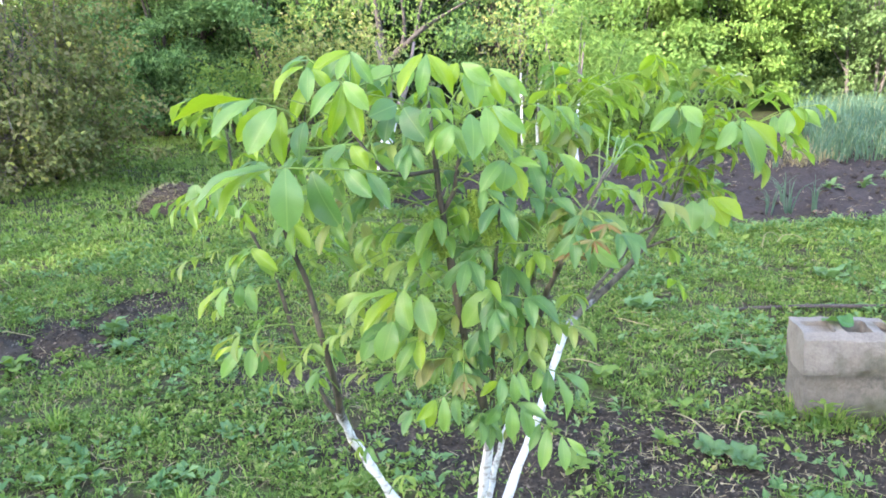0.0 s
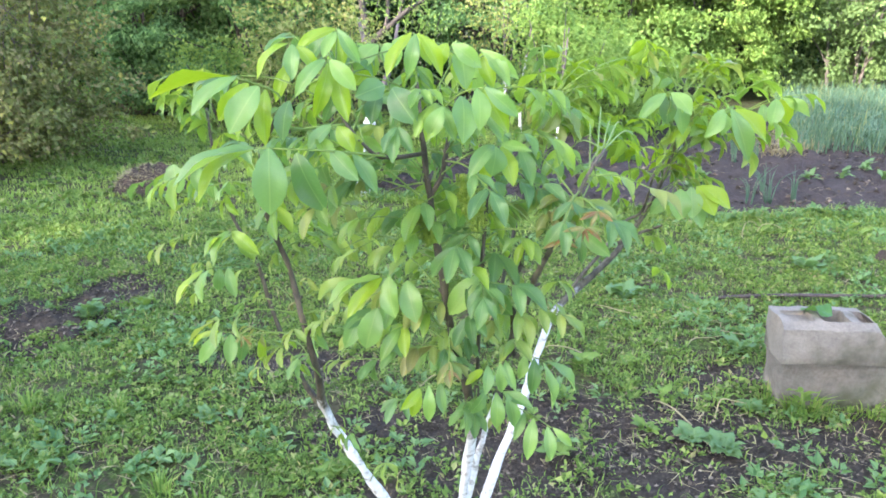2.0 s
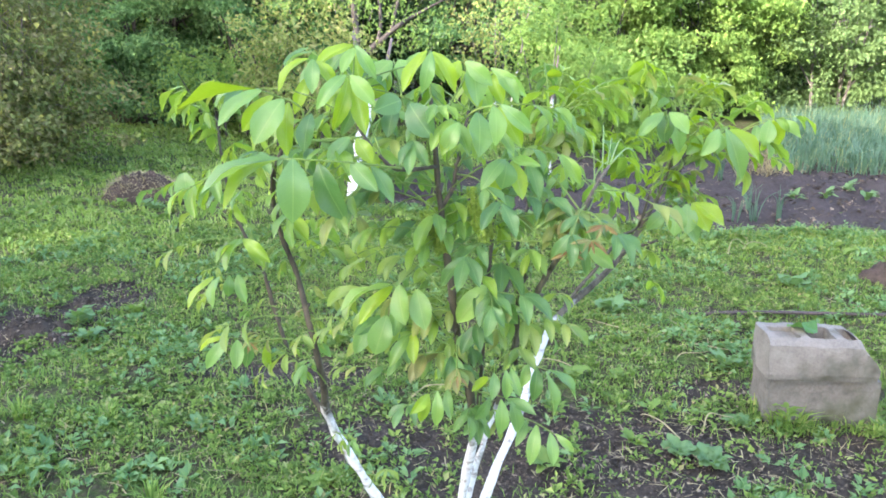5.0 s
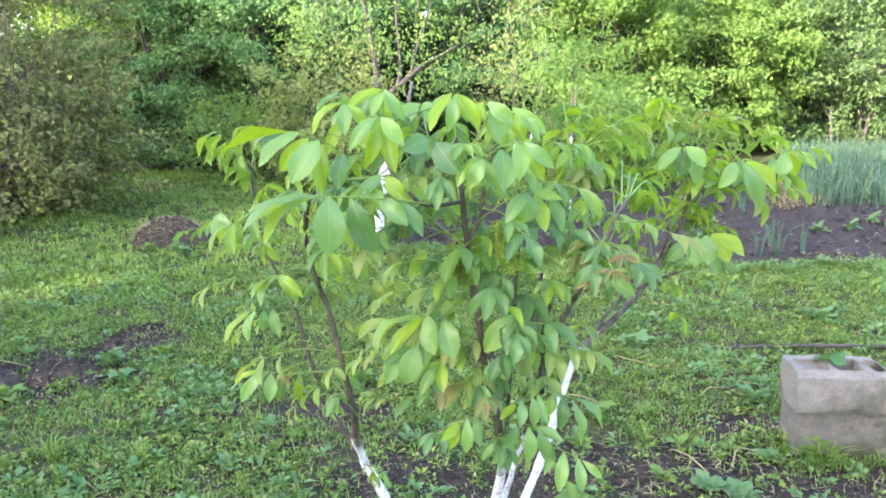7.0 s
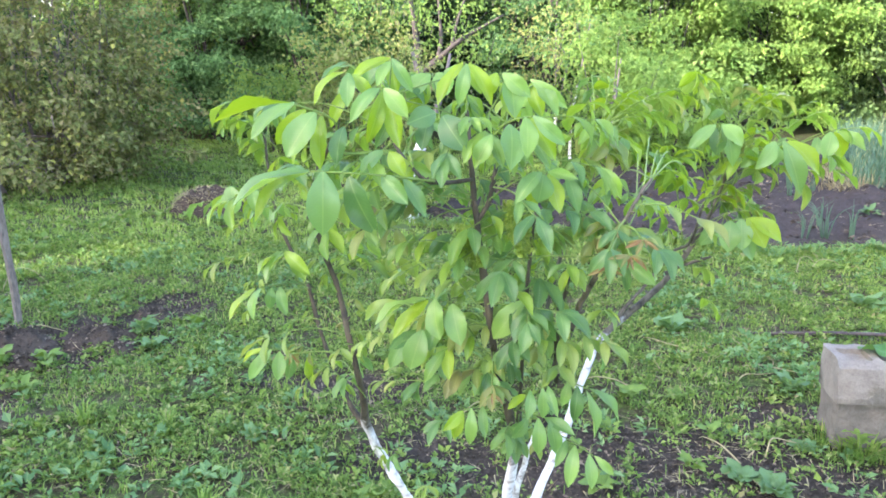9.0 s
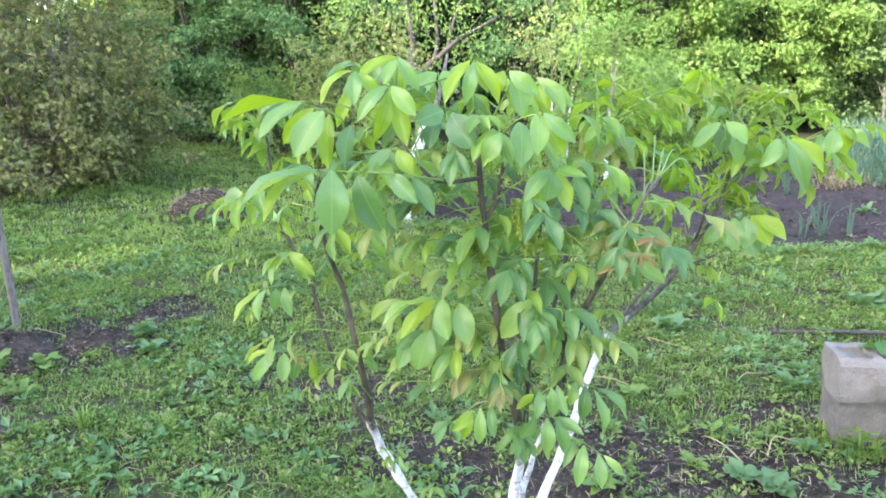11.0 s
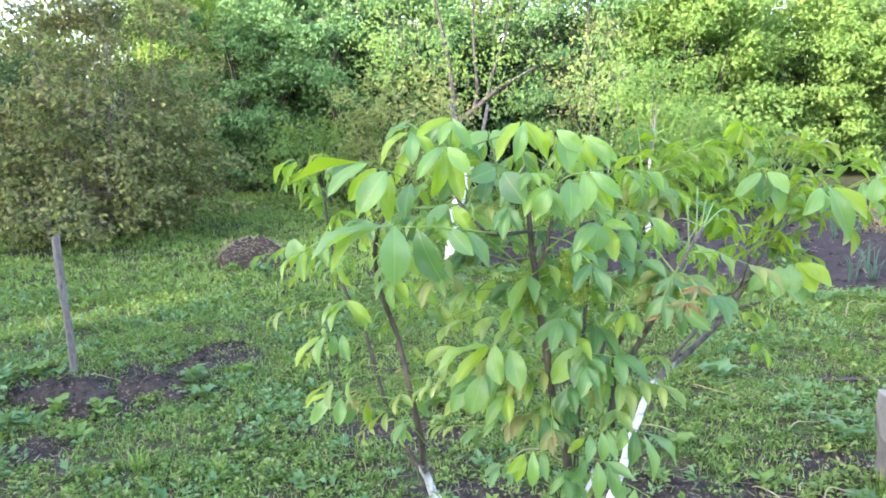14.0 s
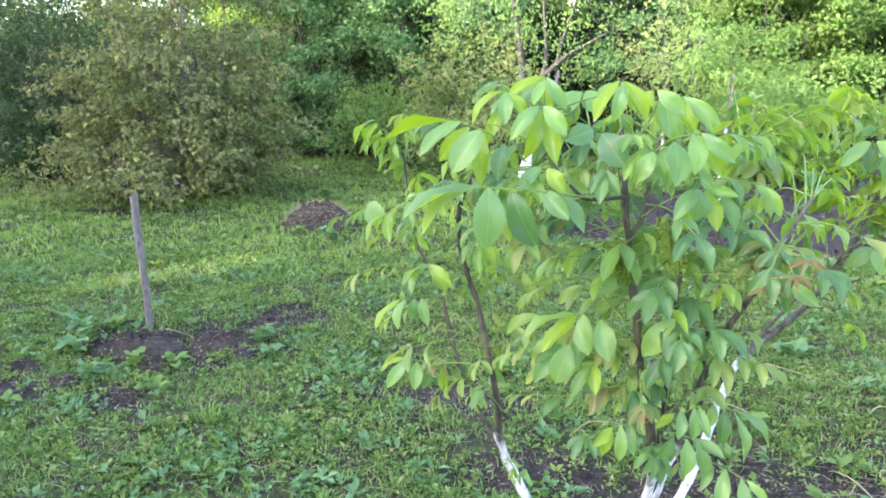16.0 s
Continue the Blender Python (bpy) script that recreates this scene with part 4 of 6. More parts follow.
SINGLE["inner_leaf"] = ([(-0.105, 0.76, 1.219), (-0.128, 0.74, 1.248), (-0.149, 0.72, 1.26)], [
    (-0.15, 0.73, 1.259, -0.175, 0.718, 1.233, 0.022, 1),
    (-0.142, 0.72, 1.259, -0.125, 0.708, 1.234, 0.025, 2),
    (-0.134, 0.74, 1.251, -0.121, 0.728, 1.22, 0.023, 2),
    (-0.123, 0.76, 1.241, -0.097, 0.748, 1.226, 0.02, 1),
])
SINGLE["right_hand_leaf"] = ([(0.372, 1.3, 1.003), (0.407, 1.26, 1.051), (0.442, 1.22, 1.075)], [
    (0.41, 1.22, 1.07, 0.405, 1.208, 1.017, 0.044, 1),
    (0.429, 1.22, 1.073, 0.429, 1.208, 1.021, 0.038, 1),
    (0.439, 1.22, 1.075, 0.468, 1.208, 1.026, 0.038, 2),
    (0.444, 1.22, 1.075, 0.495, 1.208, 1.037, 0.034, 2),
    (0.4, 1.24, 1.055, 0.365, 1.228, 1.02, 0.034, 0),
    (0.436, 1.27, 1.054, 0.466, 1.258, 0.989, 0.037, 0),
])
SINGLE["right_arch_leaf"] = ([(0.432, 1.32, 1.149), (0.454, 1.27, 1.187), (0.486, 1.22, 1.214)], [
    (0.474, 1.22, 1.212, 0.437, 1.208, 1.168, 0.031, 1),
    (0.486, 1.22, 1.213, 0.523, 1.208, 1.123, 0.036, 0),
    (0.498, 1.23, 1.211, 0.555, 1.218, 1.155, 0.038, 2),
    (0.474, 1.23, 1.21, 0.473, 1.218, 1.168, 0.032, 1),
    (0.46, 1.26, 1.196, 0.427, 1.248, 1.163, 0.03, 1),
])
SINGLE["right_tip_leaf"] = ([(0.526, 1.32, 1.179), (0.564, 1.3, 1.205), (0.6, 1.28, 1.224)], [
    (0.594, 1.28, 1.223, 0.583, 1.268, 1.176, 0.033, 1),
    (0.605, 1.28, 1.225, 0.648, 1.268, 1.193, 0.029, 1),
    (0.605, 1.29, 1.222, 0.621, 1.278, 1.174, 0.031, 2),
    (0.579, 1.3, 1.212, 0.569, 1.288, 1.171, 0.029, 1),
])
SINGLE["right_crest_leaf"] = ([(0.429, 1.32, 1.133), (0.389, 1.25, 1.197), (0.366, 1.2, 1.245)], [
    (0.362, 1.2, 1.243, 0.316, 1.188, 1.201, 0.029, 1),
    (0.372, 1.2, 1.244, 0.404, 1.188, 1.209, 0.033, 1),
    (0.375, 1.22, 1.239, 0.372, 1.208, 1.19, 0.031, 0),
    (0.391, 1.24, 1.233, 0.408, 1.228, 1.168, 0.032, 1),
])
SINGLE["heart_leaf"] = ([(0.021, 0.86, 0.962), (0.018, 0.83, 1.016), (0.017, 0.8, 1.059)], [
    (0.015, 0.79, 1.062, -0.021, 0.778, 1.013, 0.034, 1),
    (0.019, 0.8, 1.055, 0.057, 0.788, 1.009, 0.034, 0),
    (0.018, 0.82, 1.044, 0.023, 0.808, 0.992, 0.032, 0),
])
SINGLE["spray_leaf"] = ([(-0.034, 0.82, 0.981), (-0.066, 0.8, 1.034), (-0.106, 0.79, 1.064)], [
    (-0.108, 0.79, 1.062, -0.17, 0.778, 1.034, 0.025, 1),
    (-0.106, 0.79, 1.06, -0.147, 0.778, 1.018, 0.024, 2),
    (-0.097, 0.79, 1.062, -0.09, 0.778, 1.016, 0.031, 1),
    (-0.075, 0.79, 1.056, -0.064, 0.778, 1.009, 0.031, 1),
    (-0.092, 0.82, 1.039, -0.105, 0.808, 0.988, 0.029, 0),
])
SINGLE["spray_leaf_low"] = ([(-0.026, 0.82, 0.962), (-0.071, 0.82, 0.99), (-0.116, 0.82, 1.008)], [
    (-0.114, 0.8, 1.016, -0.13, 0.788, 0.964, 0.034, 1),
    (-0.139, 0.82, 1, -0.158, 0.808, 0.96, 0.028, 1),
    (-0.094, 0.82, 0.991, -0.085, 0.808, 0.948, 0.026, 0),
    (-0.113, 0.83, 1.002, -0.159, 0.818, 0.985, 0.025, 0),
])
SINGLE["low_leaf_a"] = ([(0.018, 0.9, 0.853), (0.031, 0.83, 0.885), (0.047, 0.79, 0.899)], [
    (0.038, 0.78, 0.903, 0.038, 0.768, 0.857, 0.028, 1),
    (0.053, 0.79, 0.896, 0.063, 0.778, 0.85, 0.024, 1),
    (0.026, 0.81, 0.89, 0.006, 0.798, 0.86, 0.024, 0),
    (0.048, 0.8, 0.893, 0.085, 0.788, 0.881, 0.02, 1),
])
SINGLE["low_leaf_b"] = ([(0.016, 0.88, 0.864), (0.029, 0.8, 0.926), (0.044, 0.75, 0.964)], [
    (0.024, 0.75, 0.957, 0.02, 0.738, 0.928, 0.02, 1),
    (0.039, 0.75, 0.961, 0.041, 0.738, 0.922, 0.019, 1),
    (0.047, 0.76, 0.959, 0.058, 0.748, 0.928, 0.018, 1),
    (0.02, 0.78, 0.936, -0.002, 0.768, 0.923, 0.017, 2),
])
SINGLE["low_leaf_c"] = ([(-0, 0.87, 0.879), (-0.028, 0.78, 0.921), (-0.058, 0.72, 0.944)], [
    (-0.049, 0.72, 0.947, -0.05, 0.708, 0.903, 0.022, 1),
    (-0.059, 0.72, 0.943, -0.082, 0.708, 0.927, 0.017, 2),
    (-0.06, 0.73, 0.938, -0.07, 0.718, 0.904, 0.018, 2),
    (-0.035, 0.76, 0.93, -0.031, 0.748, 0.898, 0.019, 0),
])
SINGLE["low_leaf_d"] = ([(0.084, 0.95, 0.785), (0.093, 0.82, 0.845), (0.106, 0.75, 0.868)], [
    (0.086, 0.77, 0.87, 0.076, 0.758, 0.825, 0.026, 1),
    (0.101, 0.75, 0.87, 0.104, 0.738, 0.832, 0.02, 1),
    (0.108, 0.75, 0.868, 0.132, 0.738, 0.845, 0.016, 1),
    (0.085, 0.85, 0.832, 0.068, 0.838, 0.803, 0.02, 0),
])
SINGLE["low_leaf_e"] = ([(0.076, 0.92, 0.898), (0.093, 0.88, 0.907), (0.113, 0.85, 0.912)], [
    (0.107, 0.84, 0.915, 0.118, 0.828, 0.855, 0.022, 1),
    (0.114, 0.85, 0.912, 0.155, 0.838, 0.866, 0.02, 1),
    (0.098, 0.86, 0.912, 0.093, 0.848, 0.865, 0.027, 0),
    (0.088, 0.88, 0.907, 0.079, 0.868, 0.877, 0.022, 1),
])
SINGLE["left_low_leaf"] = ([(-0.302, 1.1, 0.824), (-0.339, 1.06, 0.867), (-0.392, 1.03, 0.886)], [
    (-0.388, 1.03, 0.885, -0.424, 1.018, 0.837, 0.029, 1),
    (-0.374, 1.03, 0.882, -0.374, 1.018, 0.84, 0.029, 1),
    (-0.395, 1.04, 0.882, -0.44, 1.028, 0.857, 0.018, 2),
    (-0.358, 1.06, 0.871, -0.368, 1.048, 0.824, 0.026, 0),
    (-0.335, 1.08, 0.856, -0.332, 1.068, 0.808, 0.026, 2),
])
SINGLE["left_mid_leaf"] = ([(-0.345, 1.12, 0.973), (-0.348, 1, 1.011), (-0.366, 0.93, 1.028)], [
    (-0.366, 0.93, 1.026, -0.373, 0.918, 0.986, 0.028, 1),
    (-0.374, 0.93, 1.026, -0.409, 0.918, 0.984, 0.018, 2),
    (-0.349, 0.97, 1.016, -0.335, 0.958, 0.979, 0.025, 1),
    (-0.362, 0.97, 1.015, -0.366, 0.958, 0.982, 0.025, 0),
])
SINGLE["left_far_leaf"] = ([(-0.407, 1.18, 1.086), (-0.431, 1.14, 1.123), (-0.463, 1.12, 1.147)], [
    (-0.465, 1.12, 1.145, -0.461, 1.108, 1.1, 0.041, 1),
    (-0.463, 1.13, 1.143, -0.477, 1.118, 1.124, 0.025, 1),
    (-0.439, 1.15, 1.121, -0.45, 1.138, 1.084, 0.03, 2),
])
SINGLE["red_tip_leaf"] = ([(0.118, 0.8, 1.109), (0.136, 0.79, 1.117), (0.143, 0.78, 1.116)], [
    (0.139, 0.77, 1.119, 0.168, 0.758, 1.097, 0.023, 1),
    (0.138, 0.8, 1.112, 0.144, 0.788, 1.075, 0.018, 0),
])


def leaflet_mesh(name, wide, curl, wave, mat):
    """One leaflet, a metre long along +y: oval with a drawn-out point, folded along the midrib and arched over between foot and tip."""
    rows, cols = 7, 5
    verts, faces = [], []
    for i in range(rows):
        s = i / (rows - 1)
        w = wide * max(0.012, math.sin(math.pi * min(1, s * 0.975 + 0.02) ** 1.02)) ** 0.74 * 0.5
        for j in range(cols):
            u = j / (cols - 1) * 2 - 1
            z = (0.75 * abs(u) - 0.3 * u * u) * w + curl * math.sin(math.pi * s ** 0.75) + wave * math.sin(7 * s + 2.5 * u) * abs(u) * w
            verts.append((u * w, s, z))
    for i in range(rows - 1):
        for j in range(cols - 1):
            a = i * cols + j
            faces.append((a, a + 1, a + 1 + cols, a + cols))
    me = bpy.data.meshes.new(name)
    me.from_pydata(verts, [], faces)
    me.polygons.foreach_set("use_smooth", [True] * len(me.polygons))
    me.materials.append(mat)
    return me


def leaflet_set(mat):
    return [leaflet_mesh("leaflet", w, c, v, mat) for w, c, v in ((0.40, 0.09, 0.25), (0.36, 0.13, 0.35), (0.41, 0.06, 0.3), (0.35, 0.17, 0.25), (0.38, 0.11, 0.5))]


STEM_GIRTH = 0.53
STEM_WASH = {"left": 0.745, "middle": 0.76, "middle_thin": 0.75, "right_front": 0.78, "right": 0.85}


def build_walnut():
    rng = np.random.default_rng(21)
    tree = tagged(new("walnut_tree"), "young bushy walnut tree, stems limewashed white below, fresh green leaves", "tree")
    tree.location = (-0.02, 1.26, 0.0)
    off = np.array(tree.location)
    fine = {}
    for key, pts in STEMS.items():
        line = bend(pts, 5)
        fine[key] = line
        # right-hand stems get a lighter bark colour for the light on them
        mat = bark_material("walnut_bark", (0.034, 0.029, 0.019), (0.18, 0.155, 0.105) if key.startswith("right") else (0.12, 0.10, 0.064), STEM_WASH.get(key))
        v, f = tube(line[:, :3] - off, line[:, 3] * STEM_GIRTH * (0.82 if key == "right_front" else 1.06 if key == "middle" else 1.0), 9, 0.17, rng)
        nodes = [(v, f)]
        for i in range(6, len(line) - 2, 3):       # buds and leaf scars
            if line[i, 2] < 0.85:
                continue
            c, r = line[i, :3] - off, line[i, 3] * STEM_GIRTH * 1.3
            d = unit(rng.normal(size=3) + [0, 0, 0.6])
            nodes.append(tube([c, c + d * r * 1.5, c + d * r * 1.9], [r * 0.55, r * 0.4, r * 0.1], 5))
        link_mesh("stem" if pts[0][2] < 0.3 else "branch", *joined(nodes), mat, tree, True,
                  "brown stem limewashed white at the foot" if key in STEM_WASH else "")
    trunk = bend([(0.0, 0.0, -0.05, 0.045), (0.0, 0.0, 0.03, 0.04), (0.0, 0.0, 0.10, 0.034)], 3)
    link_mesh("trunk", *tube(trunk[:, :3], trunk[:, 3], 10, 0.05, rng), bark_material("trunk_limewash", (0.1, 0.08, 0.07), (0.22, 0.17, 0.14), 0.5), tree, True, "short whitewashed trunk foot")
    wood = np.vstack([l[3:] for l in fine.values()])
    sets = {"green": leaflet_set(M_LEAFLET), "blue": leaflet_set(M_LEAFLET_BLUE), "red": leaflet_set(M_LEAFLET_RED), "mixed": leaflet_set(M_LEAFLET_PALE), "yellow": leaflet_set(M_LEAFLET_YELLOW), "olive": leaflet_set(M_LEAFLET_OLIVE)}

    rust = [leaflet_mesh("leaflet", 0.20, 0.12, 0.3, M_LEAFLET_RUST), leaflet_mesh("leaflet", 0.22, 0.2, 0.4, M_LEAFLET_RED)]

    def compound(row, kind, spare=False):
        foot, end, size, pairs = np.array(row[:3]), np.array(row[3:6]), row[6], row[7]
        if spare and 0.14 < end[0] < 0.44 and end[2] < 1.10:        # the forks of the right-hand bough stand bare
            return
        if spare and 0.03 < end[0] < 0.16 and 0.86 < end[2] < 1.13 and end[1] < 1.0 and rng.random() < 0.75:
            return
        if kind != "red" and rng.random() < (0.55 if end[2] < 1.06 else 0.12):
            kind = "olive"
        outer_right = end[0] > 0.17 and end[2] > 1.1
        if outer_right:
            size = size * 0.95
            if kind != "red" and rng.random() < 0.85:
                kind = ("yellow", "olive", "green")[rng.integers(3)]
        near = wood[np.argmin(np.linalg.norm(wood[:, :3] - foot, axis=1))]
        run = end - foot
        length = np.linalg.norm(run)
        arch = np.array([0, 0, 0.10 * length])
        pts = [near[:3]] if np.linalg.norm(near[:3] - foot) > 0.012 else []
        pts += [foot, foot + run * 0.5 + arch, end]
        line = bend(pts, 6)
        leaf = link_mesh("leaf", *tube(line - off, np.linspace(0.0012, 0.0007, len(line)), 6), M_RACHIS, tree, True,
                         "bronze young compound leaf" if kind == "red" else "")
        outer = np.array([end[0] + 0.02, end[1] - 1.05, 0.0])
        outer = outer / (np.linalg.norm(outer) + 1e-6)
        tipway = unit(line[-1] - line[-4])
        first = len(line) - 13
        stations = [(1.0, 0)] + [(1 - 0.05 - 0.62 * k * size / length, s) for k in range(pairs) for s in (-1, 1)]
        for where, side in stations:
            spot = first + max(where, 0.1) * 12
            i = min(len(line) - 2, int(spot))
            at_ = line[i] + (line[i + 1] - line[i]) * (spot - i)
            along = unit(line[i + 1] - line[max(i - 1, 0)])
            across = unit(np.cross(along, [0, 0, 1.0]) + 1e-4)
            hang = rng.uniform(0.45, 1.05) if outer_right else rng.uniform(0.6, 1.3)
            if side == 0:
                way = unit(along * [1, 1, 0.4] * 0.75 + outer * 0.25 + [0, 0, -hang] + 0.15 * rng.normal(size=3))
            else:
                way = unit(across * side * 0.8 + along * [1, 1, 0.3] * 0.45 + outer * 0.15 + [0, 0, -hang] + 0.18 * rng.normal(size=3))
            face = np.array([0, 0, 0.9]) + outer * 0.75 + across * side * 0.25 + 0.2 * rng.normal(size=3)
            zax = unit(face - way * (face @ way))
            xax = np.cross(way, zax)
            big = size * (1.0 if side == 0 else rng.uniform(0.8, 1.02)) * (0.92 if where > 0.7 else 0.78)
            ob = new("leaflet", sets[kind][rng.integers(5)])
            ob.parent = leaf
            m = Matrix.Identity(4)
            for c, vec in enumerate((xax, way, zax)):
                for r in range(3):
                    m[r][c] = vec[r] * big
            m.translation = at_ - off
            ob.matrix_local = m

    for name, rows in LEAVES.items():
        for row in rows:
            if row[7] >= 0:
                compound(row, "blue" if rng.random() < 0.45 else "green")
            open_wood = 0.2 < row[3] < 0.45 and row[5] < 1.02       # the bare forks of the right-hand bough
            for extra in range(0 if open_wood else int(rng.integers(1, 3)) if row[3] > 0.17 else 1 if row[5] < 1.1 else int(rng.integers(1, 3))):      # smaller leaves from the same shoot, further in
                shift = rng.normal(size=3) * [0.035, 0.035, 0.02] + ([0.01, 0.04, 0.01] if row[3] > 0.17 else [0, 0.06, -0.03])
                shift[2] = min(shift[2], 0.012 if row[3] > 0.17 else -0.005)
                start = wood[np.argmin(np.linalg.norm(wood[:, :3] - (np.array(row[:3]) + rng.normal(size=3) * 0.06), axis=1))][:3]
                compound((*start, *(np.array(row[3:6]) + shift), row[6] * rng.uniform(0.6, 0.88), max(2, row[7])), "blue" if rng.random() < 0.4 else "green", True)
    for name, (stalk, rows) in SINGLE.items():
        near = wood[np.argmin(np.linalg.norm(wood[:, :3] - stalk[0], axis=1))]
        line = bend([near[:3] + 1e-4, *stalk], 6)
        leaf = link_mesh("leaf", *tube(line - off, np.linspace(0.0015, 0.0009, len(line)), 6), M_RACHIS, tree, True)
        for row in rows:
            foot, tip, broad = np.array(row[:3]), np.array(row[3:6]), row[6]
            tip = tip + [0, rng.uniform(-0.012, 0.012), 0]
            way = tip - foot
            length = np.linalg.norm(way)
            way = way / length
            broad = (0.95 if broad > 0.03 else 0.80) * broad
            full = max(broad, 0.33 * length)
            face = np.array([0.0, -0.92, 0.4])
            zax = unit(face - way * (face @ way))
            xax = np.cross(way, zax)
            spin = math.acos(min(1.0, broad / full)) * (1 if xax[2] > 0 else -1) + 0.2 * rng.normal()      # the upper side turns to the sky
            zax, xax = zax * math.cos(spin) + xax * math.sin(spin), xax * math.cos(spin) - zax * math.sin(spin)
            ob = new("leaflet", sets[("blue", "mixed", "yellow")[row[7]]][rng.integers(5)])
            ob.parent = leaf
            m = Matrix.Identity(4)
            for c, (vec, grow) in enumerate(((xax, full / 0.40), (way, length * 1.03), (zax, length))):
                for r in range(3):
                    m[r][c] = vec[r] * grow
            m.translation = foot - off
            ob.matrix_local = m
    for rows in BRONZE.values():
        for row in rows:
            compound((*row[:6], row[6] * 0.85, row[7]), "red")
    # smaller leaves all along the upper boughs
    for key, count, lift in (("right", 12, 0.06), ("right_outer", 14, 0.05), ("far_crown", 15, 0.08), ("right_second", 5, 0.05), ("right_front", 8, 0.03), ("middle", 18, 0.03), ("middle_fork", 5, 0.03), ("left_rear", 6, 0.03), ("left", 12, 0.02), ("middle_thin", 16, 0.02)):
        line = fine[key]
        for n in range(count):
            p = line[int(len(line) * rng.uniform(0.78 if key.startswith("right") or key == "far_crown" else 0.5, 0.97))][:3]
            a = rng.uniform(0, 2 * np.pi)
            reach = rng.uniform(0.06, 0.12) * (1.0 if key.startswith("right") or key == "far_crown" else 1.35)
            end = p + [reach * math.cos(a), reach * math.sin(a) * 0.8, rng.uniform(-0.03, lift)]
            compound((*p, *end, rng.uniform(0.046, 0.064) if key in ("far_crown", "right_outer", "right") else rng.uniform(0.040, 0.056), int(rng.integers(2, 4))), "red" if rng.random() < (0.2 if key.startswith("right") else 0.1) else "blue" if rng.random() < 0.4 else "green", True)
    # rust-red shoots, their narrow leaflets just unfolding
    for x, y, z, count in RUST_SHOOTS:
        near = wood[np.argmin(np.linalg.norm(wood[:, :3] - (x, y, z), axis=1))][:3]
        line = bend([near + 1e-4, ((near + (x, y, z)) / 2 + [0, 0, 0.006]), (x, y, z)], 5)
        shoot = link_mesh("leaf", *tube(line - off, np.linspace(0.0018, 0.001, len(line)), 6), M_RACHIS, tree, True, "rust-red leaf just unfolding")
        for n in range(count):
            a = 6.283 * n / count + rng.uniform(-0.3, 0.3)
            way = unit(np.array([math.cos(a), 0.5 * math.sin(a) - 0.3, rng.uniform(-1.3, -0.1)]))
            face = np.array([0.0, -0.8, 0.6]) + 0.3 * rng.normal(size=3)
            zax = unit(face - way * (face @ way))
            length = rng.uniform(0.014, 0.026)
            ob = new("leaflet", rust[n % 2])
            ob.parent = shoot
            m = Matrix.Identity(4)
            for c, vec in enumerate((np.cross(way, zax), way, zax)):
                for r in range(3):
                    m[r][c] = vec[r] * length
            m.translation = np.array((x, y, z)) - off
            ob.matrix_local = m
    # catkins: hanging cords of tiny scales
    for x, y, z, length in CATKINS:
        k = 190
        s = rng.random(k)
        a = rng.uniform(0, 2 * np.pi, k)
        sway = 0.15 * length * s ** 2
        p = np.stack([x + sway + 0.0042 * np.cos(a), y + 0.0042 * np.sin(a), z - length * s], 1) - off
        v, f = leaf_cloud(p, np.stack([np.cos(a), np.sin(a), -0.4 + 0 * a], 1), np.array([[0, 0, 1.0]]), np.full(k, 0.0046), np.full(k, 0.0042))
        core = bend([(x, y, z), (x + 0.04 * length, y, z - 0.5 * length), (x + 0.15 * length, y, z - length)], 6) - off
        cv, cf = tube(core, np.full(len(core), 0.0032), 6)
        link_mesh("catkin", *joined([(cv, cf), (v, [tuple(r) for r in f])]), M_CATKIN, tree, False, "yellow-green hanging catkin")
    return tree


build_walnut()

# ---- blocks, stake, batten, heaps ----
def cell_prism(xs, ys, solid, z0, z1):
    """A prism over those cells of a grid that are solid: the hollows run right through."""
    bm = bmesh.new()
    vert = {}

    def at_(i, j, z):
        if (i, j, z) not in vert:
            vert[i, j, z] = bm.verts.new((xs[i], ys[j], z))
        return vert[i, j, z]
    nx, ny = len(xs) - 1, len(ys) - 1
    full = lambda i, j: 0 <= i < nx and 0 <= j < ny and solid(i, j)
    for i in range(nx):
        for j in range(ny):
            if not full(i, j):
                continue
            bm.faces.new([at_(i, j, z1), at_(i + 1, j, z1), at_(i + 1, j + 1, z1), at_(i, j + 1, z1)])
            bm.faces.new([at_(i, j + 1, z0), at_(i + 1, j + 1, z0), at_(i + 1, j, z0), at_(i, j, z0)])
            for di, dj, (a, b) in ((0, -1, ((i, j), (i + 1, j))), (1, 0, ((i + 1, j), (i + 1, j + 1))), (0, 1, ((i + 1, j + 1), (i, j + 1))), (-1, 0, ((i, j + 1), (i, j)))):
                if not full(i + di, j + dj):
                    bm.faces.new([at_(*a, z0), at_(*b, z0), at_(*b, z1), at_(*a, z1)])
    return bm


